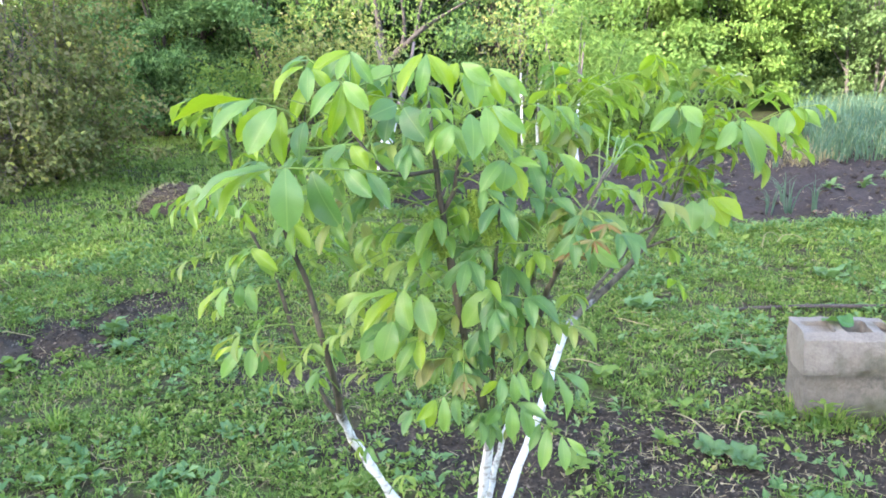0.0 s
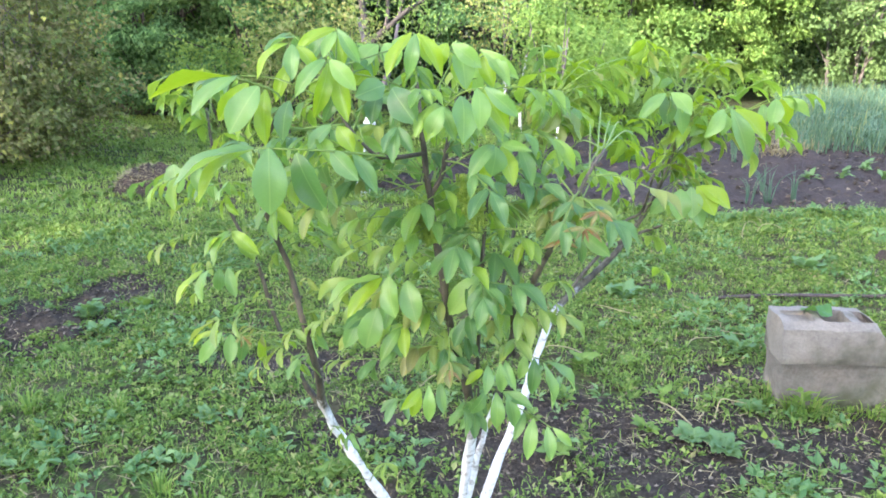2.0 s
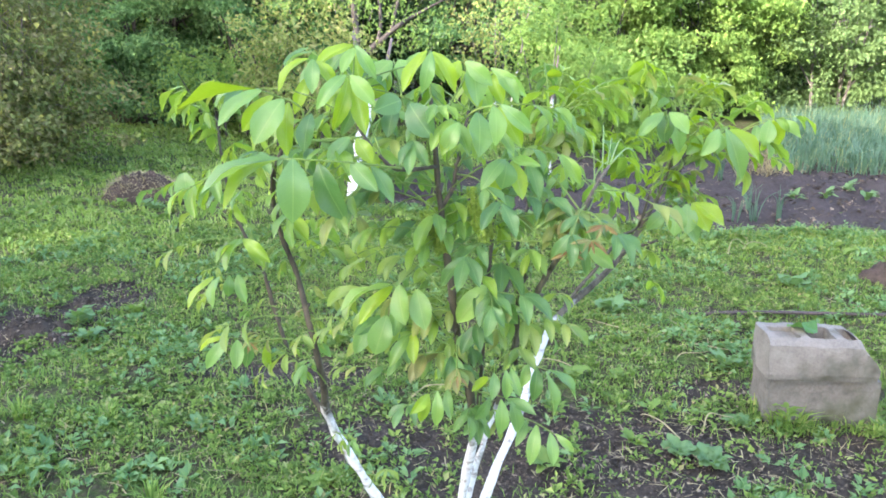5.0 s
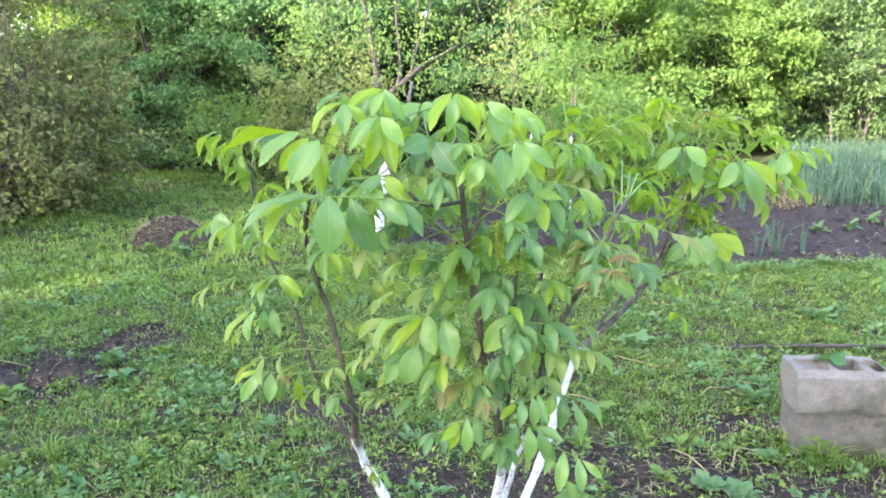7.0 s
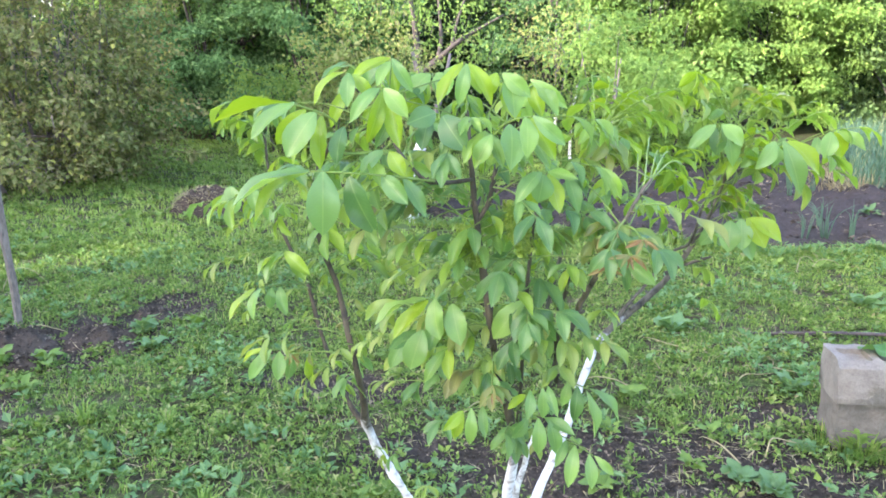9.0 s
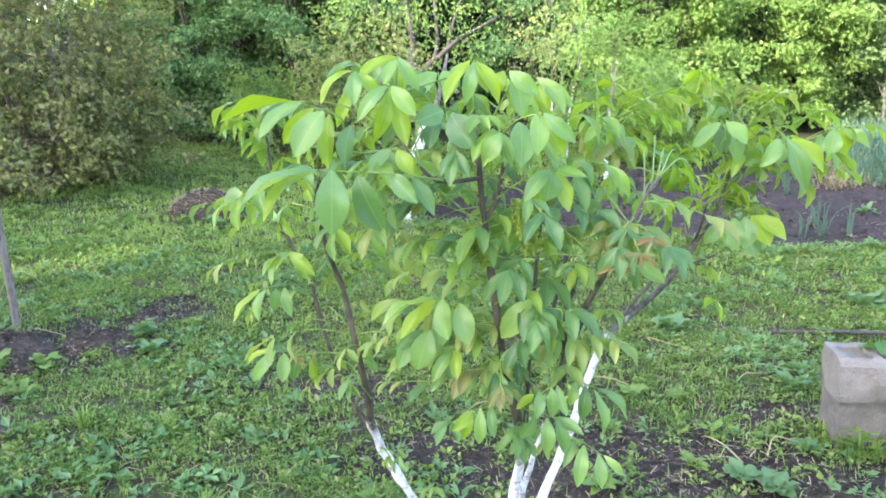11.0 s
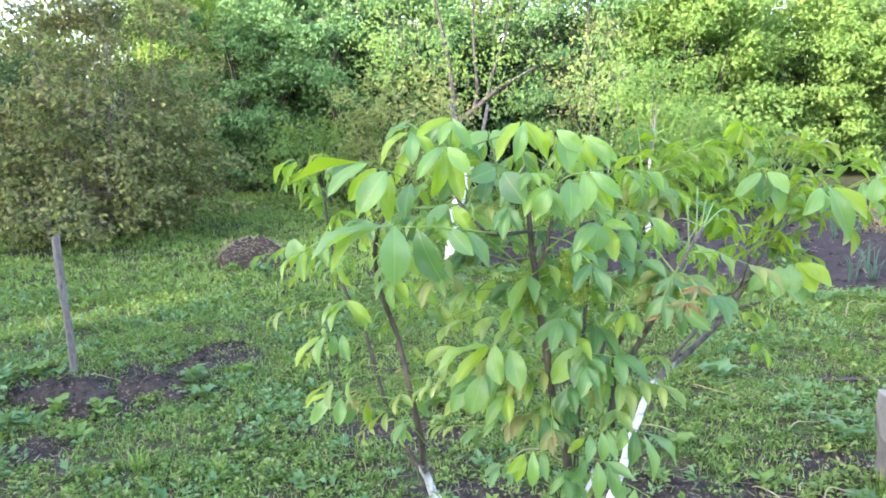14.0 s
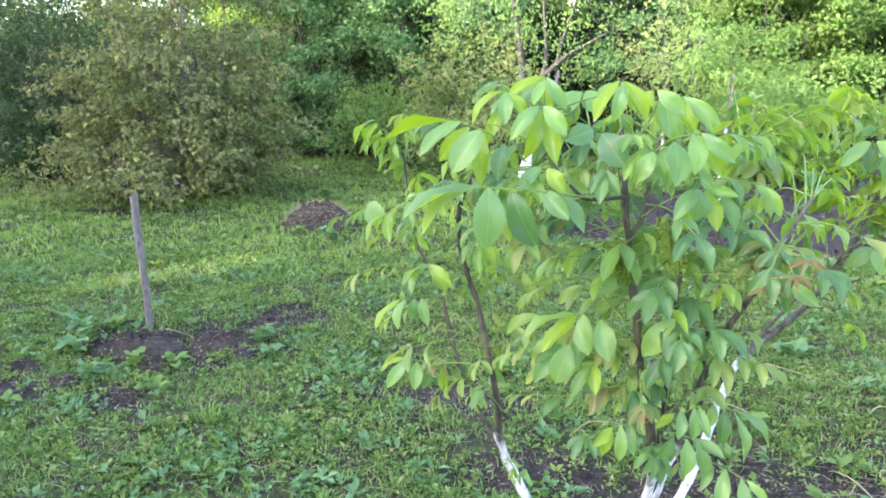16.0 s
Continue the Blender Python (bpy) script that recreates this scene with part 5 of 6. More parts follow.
def concrete_block(m, seed, label, mat, tall=0.19, broken=False):
    """A hollow concrete block, 39 x 19 x 19 cm, three cores, edges chipped round."""
    rng = random.Random(seed)
    xs = [-0.195, -0.165, -0.075, -0.045, 0.045, 0.075, 0.165, 0.195]
    ys = [-0.095, -0.055, 0.055, 0.095]
    bm = cell_prism(xs, ys, lambda i, j: not (j == 1 and i in (1, 3, 5)), 0.0, 0.19)
    sharp = [e for e in bm.edges if len(e.link_faces) == 2 and e.calc_face_angle() > 0.5]
    bmesh.ops.bevel(bm, geom=sharp, offset=0.006, segments=2, affect='EDGES', profile=0.6)
    bmesh.ops.subdivide_edges(bm, edges=[e for e in bm.edges if e.calc_length() > 0.05], cuts=5, use_grid_fill=True)
    for v in bm.verts:
        if v.co.z < 0.012:
            v.co.y *= 0.94
            v.co.x *= 0.985
        up = max(0.0, v.co.z - 0.03) / 0.16
        v.co.z *= tall / 0.19
        if broken:                         # the end corner knocked off in a slanting break
            over = v.co.x + 0.9 * (v.co.z - 0.075) - 0.175
            if over > 0:
                v.co.x -= over * 0.75
            worn = max(0.0, -v.co.y - 0.052) / 0.043 * up     # the upper front edge worn round
            v.co.z -= 0.020 * worn * worn
            v.co.y += 0.008 * worn * worn
        n = noise.noise(v.co * 14 + Vector((seed, 0, 0)))
        v.co += Vector((n, noise.noise(v.co * 17), noise.noise(v.co * 12 + Vector((0, seed, 3))))) * 0.007
        v.co += Vector((noise.noise(v.co * 55), noise.noise(v.co * 60 + Vector((4, 0, seed))), noise.noise(v.co * 50))) * 0.003
    ob = new("concrete_block")
    tagged(ob, label, "block", "stacked blocks")
    part("body", bm, mat, ob)
    # mortar crumbs left in the end cores
    for cx, fill in ((-0.12, 0.165), (0.0, 0.13), (0.12, 0.06)):
        b2 = bmesh.new()
        bmesh.ops.create_grid(b2, x_segments=6, y_segments=6, size=0.5)
        for v in b2.verts:
            v.co = Vector((cx + v.co.x * 0.094, v.co.y * 0.112, fill * tall / 0.19 + 0.02 * noise.noise(v.co * 6 + Vector((seed, 1, 0)))))
        part("core_rubble", b2, mat, ob, "rubble filling the core", True)
    ob.matrix_world = m
    return ob


concrete_block(pose(1.424, 2.362, -0.006, 0, 0, -8.0), 1, "weathered grey hollow concrete block standing in the weeds", M_CONCRETE_DARK)
concrete_block(pose(1.394, 2.336, 0.186, 0, 0, -6.0), 2, "weathered grey hollow concrete block on another block, a corner broken off", M_CONCRETE, 0.150, True)


def broad_leaf(length, wide, wavy, seed):
    """A broad dock-like leaf along +y with a wavy edge and arched midrib."""
    rows, cols = 9, 7
    verts = []
    for i in range(rows):
        s = i / (rows - 1)
        w = wide * max(0.02, math.sin(math.pi * min(1.0, 0.06 + 0.94 * s)) ** 0.7) * 0.5 * (1.1 - 0.3 * s)
        for j in range(cols):
            u = j / (cols - 1) * 2 - 1
            z = 0.25 * abs(u) * w - 0.35 * length * s * s + wavy * math.sin(9 * s + 3 * u + seed) * abs(u) * w
            verts.append((u * w, s * length * 0.94, z))
    faces = [(i * cols + j, i * cols + j + 1, (i + 1) * cols + j + 1, (i + 1) * cols + j) for i in range(rows - 1) for j in range(cols - 1)]
    return verts, faces


def turned(verts, m):
    a = np.asarray(verts, float)
    r = np.array(m.to_3x3())
    return a @ r.T + np.array(m.translation)


fallen = tagged(new("fallen_leaf"), "broad green leaf lying on top of the concrete block", "leaf")
fallen.location = (1.335, 2.36, 0.335)
fv, ff = broad_leaf(0.125, 0.095, 0.4, 1)
link_mesh("blade", turned(fv, pose(0.035, -0.05, 0.012, 14, 6, 25)), ff, M_DOCK, fallen, True)


def stake():
    """A grey weathered stake with a worn, slanting head."""
    ob = tagged(new("wooden_stake"), "grey weathered wooden stake driven into bare soil", "stake")
    ob.location = (-2.44, 3.34, 0.0)
    bm = bmesh.new()
    rings = []
    rng = random.Random(5)
    for k in range(13):
        s = k / 12
        w = 0.0225 - 0.004 * (1 - s) + rng.uniform(-0.0015, 0.0015)
        cx, cy = 0.03 * s + 0.006 * math.sin(5 * s), -0.03 * s + 0.004 * math.sin(7 * s)
        rings.append([bm.verts.new((cx + w * math.cos(a) * 1.05, cy + w * math.sin(a) * 0.85, -0.06 + 0.82 * s + (0.012 * math.cos(a) if k == 12 else 0))) for a in [0.4 + i * math.pi / 4 + (0.18 if i % 2 else -0.18) for i in range(8)]])
    for a, b in zip(rings, rings[1:]):
        for i in range(8):
            bm.faces.new((a[i], a[(i + 1) % 8], b[(i + 1) % 8], b[i]))
    bm.faces.new(rings[-1]); bm.faces.new(rings[0][::-1])
    part("shaft", bm, M_POST, ob)
    return ob


stake()
line = bend([(1.28, 3.35, 0.012), (1.7, 3.33, 0.030), (2.4, 3.29, 0.03), (3.6, 3.26, 0.035)], 6)
tagged(link_mesh("batten", *tube(line, np.full(len(line), 0.009), 6, 0.08, np.random.default_rng(2)), M_BATTEN), "long dark thin wooden batten lying in the grass", "batten")


def heap(name, label, category, x, y, rx, ry, h, mat, seed, rough=0.12):
    """A crumbly heap: a dome in rings, roughened at two scales."""
    verts, faces, rings, sides = [(0, 0, h)], [], 16, 36
    for i in range(1, rings + 1):
        s = i / rings
        for j in range(sides):
            a = j * 2 * math.pi / sides
            wob = 1 + 0.3 * noise.noise(Vector((math.cos(a) * 1.3, math.sin(a) * 1.3, seed)))
            p = Vector((rx * s * wob * math.cos(a), ry * s * wob * math.sin(a), 0))
            fall = (1 - s * s) ** 0.8 if s < 1 else 0
            rug = rough * h * (noise.noise(p * 22 + Vector((seed, 0, 0))) + 0.6 * noise.noise(p * 60)) * (1 - s ** 4)
            verts.append((p.x, p.y, h * fall + rug - 0.03 * s ** 3))
    for j in range(sides):
        faces.append((0, 1 + j, 1 + (j + 1) % sides))
        for i in range(rings - 1):
            a, b = 1 + i * sides, 1 + (i + 1) * sides
            faces.append((a + j, b + j, b + (j + 1) % sides, a + (j + 1) % sides))
    ob = link_mesh(name, verts, faces, mat, smooth=True)
    ob.location = (x, y, float(ground_z(np.array(x), np.array(y))))
    if mat is M_SOIL:                      # chips and dead leaves strewn over the dug soil
        rs = np.random.default_rng(int(seed) + 70)
        k = int(2600 * (rx * ry) ** 0.5)
        spot = np.asarray(verts)[rs.integers(len(verts), size=k)] + rs.normal(size=(k, 3)) * [0.008, 0.008, 0.001] + [0, 0, 0.003]
        L = rs.uniform(0.008, 0.028, k)
        v, f = leaf_cloud(spot, rs.normal(size=(k, 3)) * [1, 1, 0.25], np.array([[0, 0, 1.0]]) + 0.4 * rs.normal(size=(k, 3)), L, L * rs.uniform(0.3, 0.8, k))
        link_mesh("litter_cover", v, f, M_LITTER, ob, False, "pale chips and dead leaves")["kind"] = "stuff"
    return tagged(ob, label, category)


heap("compost_mound", "low brown mound of raked litter on the lawn", "mound", -2.46, 6.15, 0.36, 0.30, 0.21, M_HEAP, 4, 0.3)
heap("earth_mound", "small dark mound of dug soil beside the stake", "mound", -2.28, 3.06, 0.26, 0.14, 0.085, M_SOIL, 1, 0.45)
heap("earth_mound", "small dark mound of dug soil among weeds", "mound", -1.92, 3.16, 0.22, 0.13, 0.07, M_SOIL, 2, 0.45)
for i, (x, y, r, h) in enumerate(((-2.52, 3.02, 0.10, 0.05), (-2.10, 2.86, 0.12, 0.05), (-1.72, 3.02, 0.11, 0.045), (-1.78, 3.48, 0.13, 0.04), (-2.42, 2.62, 0.11, 0.04), (-2.72, 2.72, 0.10, 0.045))):
    heap("soil_clod", "rough dark clod of dug soil among weeds", "clod", x, y, r, r * 0.7, h, M_SOIL, 20 + i, 0.6)
heap("molehill", "brown molehill in the grass beyond the blocks", "molehill", 2.66, 3.86, 0.17, 0.14, 0.13, M_HEAP, 3, 0.25)
rng = np.random.default_rng(8)
k = 900
a, s = rng.uniform(0, 6.283, k), np.sqrt(rng.random(k))
hx, hy = -2.46 + 0.36 * s * np.cos(a), 6.15 + 0.31 * s * np.sin(a)
hz = 0.21 * (1 - s * s) ** 0.8
v, f = blades(np.stack([hx, hy, hz + 0.0], 1), np.stack([np.cos(a + rng.normal(size=k)), np.sin(a + rng.normal(size=k)), rng.uniform(-0.2, 0.5, k)], 1), rng.uniform(0.03, 0.09, k), rng.uniform(0.005, 0.01, k), np.full(k, 0.05))
tagged(link_mesh("mound_straw", v, f, M_STRAW), "dry straw strewn over the mound", "straw", kind="stuff")


# ---- single plants near by ----
def broadleaf_weed(x, y, count, length, wide, mat, seed, label, tall=0.0):
    rng = random.Random(seed)
    ob = tagged(new("broadleaf_weed"), label, "plant", "broad-leaved weeds")
    ob.location = (x, y, float(ground_z(np.array(x), np.array(y))))
    for i in range(count):
        size = length * rng.uniform(0.65, 1.1)
        v, f = broad_leaf(size, size * wide * rng.uniform(0.85, 1.15), 0.35, rng.random() * 6)
        up = tall * rng.random()
        v = turned(v, pose(0, 0, up) @ pose(0, 0, 0, 0, 0, 360 * i / count + rng.uniform(-25, 25)) @ pose(0, 0.012, 0.005, rng.uniform(20, 62), rng.uniform(-15, 15), 0))
        link_mesh("leaf", v, f, mat, ob, True)
    if tall:
        link_mesh("stalk", *tube(bend([(0, 0, -0.01), (0.004, 0, tall * 0.5), (0, 0.004, tall)], 3), 0.004, 6), M_RACHIS, ob, True)
    return ob


broadleaf_weed(0.82, 2.07, 22, 0.065, 0.75, M_WEED_PALE, 1, "large pale green leafy weed on bare soil")
broadleaf_weed(0.90, 2.00, 22, 0.065, 0.75, M_WEED_PALE, 2, "pale green leafy weed on bare soil")
broadleaf_weed(0.68, 2.14, 14, 0.05, 0.6, M_WEED, 3, "green leafy weed rosette on bare soil")
broadleaf_weed(0.92, 3.36, 8, 0.11, 0.8, M_WEED_PALE, 4, "pale grey-green leafy weed in the grass", 0.05)
broadleaf_weed(-0.86, 2.24, 12, 0.06, 0.6, M_WEED_PALE, 5, "pale green weed rosette in the lawn")
broadleaf_weed(-2.02, 2.88, 10, 0.085, 0.7, M_WEED, 6, "green leafy weed on the dug soil", 0.05)
broadleaf_weed(-2.22, 2.86, 10, 0.085, 0.7, M_WEED, 7, "green leafy weed on the dug soil", 0.06)
broadleaf_weed(-1.72, 3.22, 10, 0.10, 0.7, M_WEED_PALE, 8, "pale green weed beside the dug soil", 0.06)
broadleaf_weed(-2.62, 2.98, 12, 0.10, 0.55, M_WEED_PALE, 9, "bushy pale green weed near the stake", 0.09)
broadleaf_weed(-2.75, 3.2, 12, 0.10, 0.55, M_WEED_PALE, 10, "bushy pale green weed near the stake", 0.09)
broadleaf_weed(0.35, 2.0, 7, 0.08, 0.6, M_WEED, 11, "green leafy weed under the young walnut")
broadleaf_weed(1.12, 2.28, 14, 0.055, 0.6, M_WEED_PALE, 12, "pale green weed beside the concrete blocks")
broadleaf_weed(1.27, 2.235, 14, 0.05, 0.5, M_WEED, 13, "green weed growing before the concrete block", 0.10)
broadleaf_weed(-0.35, 1.95, 8, 0.08, 0.6, M_WEED, 14, "green weed rosette under the young walnut")
broadleaf_weed(2.05, 3.75, 9, 0.10, 0.7, M_WEED_PALE, 15, "pale green leafy weed in the grass", 0.06)


def grass_tuft(x, y, count, tall, mat, seed, label):
    rng = np.random.default_rng(seed)
    a, lean = rng.uniform(0, 6.283, count), rng.uniform(0.05, 0.6, count)
    r = 0.04 * np.sqrt(rng.random(count))
    X, Y = x + r * np.cos(a), y + r * np.sin(a)
    v, f = blades(np.stack([X, Y, ground_z(X, Y) - 0.004], 1), np.stack([np.cos(a) * lean, np.sin(a) * lean, np.ones(count)], 1), rng.uniform(0.6, 1.1, count) * tall, rng.uniform(0.004, 0.008, count), rng.uniform(0.1, 0.5, count))
    return tagged(link_mesh("grass_tuft", v, f, mat), label, "grass", kind="stuff")


for i, (x, y, c, t) in enumerate(((-0.88, 1.83, 50, 0.09), (-0.75, 1.78, 36, 0.08), (1.25, 2.24, 50, 0.10), (1.30, 2.235, 60, 0.13), (1.37, 2.235, 30, 0.06), (1.44, 2.225, 36, 0.05), (1.52, 2.22, 30, 0.055), (1.6, 2.21, 30, 0.06), (1.2, 2.33, 40, 0.09), (1.62, 2.1, 40, 0.08), (-1.2, 2.3, 40, 0.09), (-1.55, 2.35, 50, 0.10), (0.3, 2.9, 40, 0.08), (1.9, 2.6, 50, 0.12))):
    grass_tuft(x, y, c, t, M_GRASS, 40 + i, "tuft of long bright green grass")


# ---- the vegetable bed ----
def onion_rows():
    rng = np.random.default_rng(17)
    n = 34000
    x, y = rng.uniform(3.1, 10.0, n), rng.uniform(7.2, 13.0, n)
    row = np.abs((y * 3.2) % 1 - 0.5) < 0.3
    ok = row & (x > 0.44 * y + 0.42 + 0.14 * rolls(x, y, 0.3))
    x, y = x[ok], y[ok]
    k = len(x)
    a, lean = rng.uniform(0, 6.283, k), rng.uniform(0.0, 0.75, k)
    v, f = blades(np.stack([x, y, 0 * x], 1), np.stack([np.cos(a) * lean, np.sin(a) * lean, np.ones(k)], 1), rng.uniform(0.20, 0.50, k), rng.uniform(0.008, 0.015, k), rng.uniform(0, 0.5, k))
    tagged(link_mesh("onion_rows", v, f, M_ONION), "dense rows of tall blue-green onion leaves", "onions", kind="stuff")


def seedling(x, y, kind, seed):
    """A young plant of the bed, its leaves parts of their own."""
    rng = np.random.default_rng(seed)
    if kind == "onion":
        ob = tagged(new("onion_plant"), "small blue-green onion plant in the dug bed", "plant", "bed plants")
        ob.location = (x, y, 0.03)
        for i in range(8):
            a, lean = rng.uniform(0, 6.283), rng.uniform(0.05, 0.5)
            h = rng.uniform(0.14, 0.30)
            line = bend([(0.02 * math.cos(a), 0.02 * math.sin(a), -0.02), (h * lean * 0.5 * math.cos(a), h * lean * 0.5 * math.sin(a), h * 0.6), (h * lean * 1.4 * math.cos(a), h * lean * 1.4 * math.sin(a), h * rng.uniform(0.75, 1.0))], 3)
            link_mesh("blade", *tube(line, np.linspace(0.005, 0.001, len(line)), 5), M_ONION, ob, True)
        return ob
    ob = tagged(new("potato_sprout"), "young pale green sprout in the dug bed", "plant", "bed plants")
    ob.location = (x, y, 0.03)
    for i in range(11):
        size = rng.uniform(0.06, 0.11)
        v, f = broad_leaf(size, size * 0.62, 0.3, rng.random() * 6)
        link_mesh("leaf", turned(v, pose(0, 0, rng.uniform(0, 0.07)) @ pose(0, 0, 0, 0, 0, rng.uniform(0, 360)) @ pose(0, 0.01, 0, rng.uniform(10, 70), 0, 0)), f, M_WEED_PALE, ob, True)
    return ob


onion_rows()
rng = np.random.default_rng(23)
k = 900
y = rng.uniform(7.1, 8.6, k)
x = 0.44 * y + 0.42 + rng.normal(size=k) * 0.16
a, lean = rng.uniform(0, 6.283, k), rng.uniform(0.3, 1.4, k)
v, f = blades(np.stack([x, y, 0 * x], 1), np.stack([np.cos(a) * lean, np.sin(a) * lean, np.ones(k)], 1), rng.uniform(0.10, 0.32, k), rng.uniform(0.006, 0.012, k), rng.uniform(0.2, 0.8, k))
tagged(link_mesh("dry_onion_leaves", v, f, M_STRAW), "yellowed drooping onion leaves at the edge of the rows", "leaves", kind="stuff")
for i, (x, y, kind) in enumerate(((2.35, 5.25, "onion"), (2.52, 5.30, "onion"), (2.70, 5.28, "onion"), (2.6, 5.55, "onion"), (2.25, 6.0, "sprout"), (2.05, 5.75, "sprout"), (2.3, 6.4, "sprout"), (3.2, 6.0, "sprout"),
                                  (3.5, 6.05, "sprout"), (3.8, 5.95, "sprout"), (3.9, 6.4, "sprout"), (1.9, 6.9, "sprout"), (2.9, 6.9, "onion"), (3.2, 7.1, "onion"), (4.3, 6.2, "sprout"), (1.3, 6.3, "sprout"),
                                  (0.9, 5.9, "sprout"), (0.35, 6.1, "sprout"), (3.1, 7.4, "onion"), (2.6, 7.6, "onion"))):
    seedling(x, y, kind, 60 + i)

for i, (x, y) in enumerate(((-2.30, 5.82), (-2.12, 5.95), (-2.02, 6.12), (-2.2, 5.75), (-2.5, 5.78), (-2.62, 3.32), (-1.6, 3.05), (-1.5, 3.35), (-1.95, 2.6), (-2.35, 2.7), (-2.5, 2.35), (0.55, 2.62), (1.25, 2.75), (0.3, 3.1), (-0.45, 3.0))):
    broadleaf_weed(x, y, 10, 0.075, 0.65, M_WEED if i % 3 else M_WEED_PALE, 80 + i, "small leafy green weed in the lawn", 0.05)

for i, (x, y, n, size) in enumerate(((0.45, 2.38, 10, 0.045), (0.80, 2.34, 10, 0.05), (0.30, 2.22, 9, 0.04), (0.98, 2.30, 10, 0.045), (0.15, 2.42, 9, 0.045), (0.75, 2.62, 10, 0.05))):
    broadleaf_weed(x, y, n, size, 0.6, M_WEED, 120 + i, "small leafy green weed on the soil near the young walnut", 0.03)


def dry_stalk(x, y, turn, length, rise, seed):
    """A long dead grass stalk, bowed and bleached."""
    rng = random.Random(seed)
    ob = tagged(new("dry_stalk"), "long bleached dead grass stalk lying in the weeds", "stalk", "dead stalks")
    ob.location = (x, y, float(ground_z(np.array(x), np.array(y))))
    c, s = math.cos(turn), math.sin(turn)
    line = bend([(0, 0, 0.005), (length * 0.35 * c - 0.02 * s, length * 0.35 * s + 0.02 * c, rise), (length * 0.75 * c, length * 0.75 * s, rise * rng.uniform(0.6, 1.1)), (length * c + 0.03 * s, length * s, 0.01)], 5)
    link_mesh("culm", *tube(line, np.linspace(0.0032, 0.0014, len(line)), 5), M_STRAW, ob, True)
    return ob


for i, (x, y, turn, length, rise) in enumerate(((1.02, 3.02, 0.3, 0.22, 0.02), (1.1, 2.95, -0.2, 0.26, 0.02), (0.95, 3.15, 2.6, 0.24, 0.015), (1.22, 3.1, 1.9, 0.18, 0.03), (0.7, 3.3, 0.1, 0.3, 0.015), (1.05, 2.8, 0.5, 0.2, 0.02),
                                               (0.6, 2.75, 2.9, 0.2, 0.04), (-0.1, 2.5, 0.4, 0.2, 0.03), (0.85, 2.15, 2.2, 0.2, 0.05), (0.95, 2.2, 0.6, 0.16, 0.05), (-2.9, 3.9, 0.9, 0.24, 0.12), (-2.95, 3.95, 2.3, 0.26, 0.10), (1.95, 4.4, 0.8, 0.25, 0.09), (2.05, 4.45, 0.2, 0.22, 0.07), (-2.3, 3.15, 0.3, 0.2, 0.05))):
    dry_stalk(x, y, turn, length, rise, 300 + i)

# ---- trees and shrubs round the garden ----
def crown_points(rng, clumps, rx, ry, rz, hollow, lump):
    """Centres of leaf clumps in an uneven, gappy crown."""
    d = unit(rng.normal(size=(clumps, 3)))
    r = hollow + (1 - hollow) * rng.random(clumps) ** 0.4
    bulge = 1 + lump * np.sin(d[:, 0] * 4 + rng.random() * 6) * np.sin(d[:, 1] * 5 + 2) + lump * 0.8 * np.sin(d[:, 2] * 6 + d[:, 0] * 5 + rng.random() * 6)
    return d * (r * bulge)[:, None] * [rx, ry, rz]


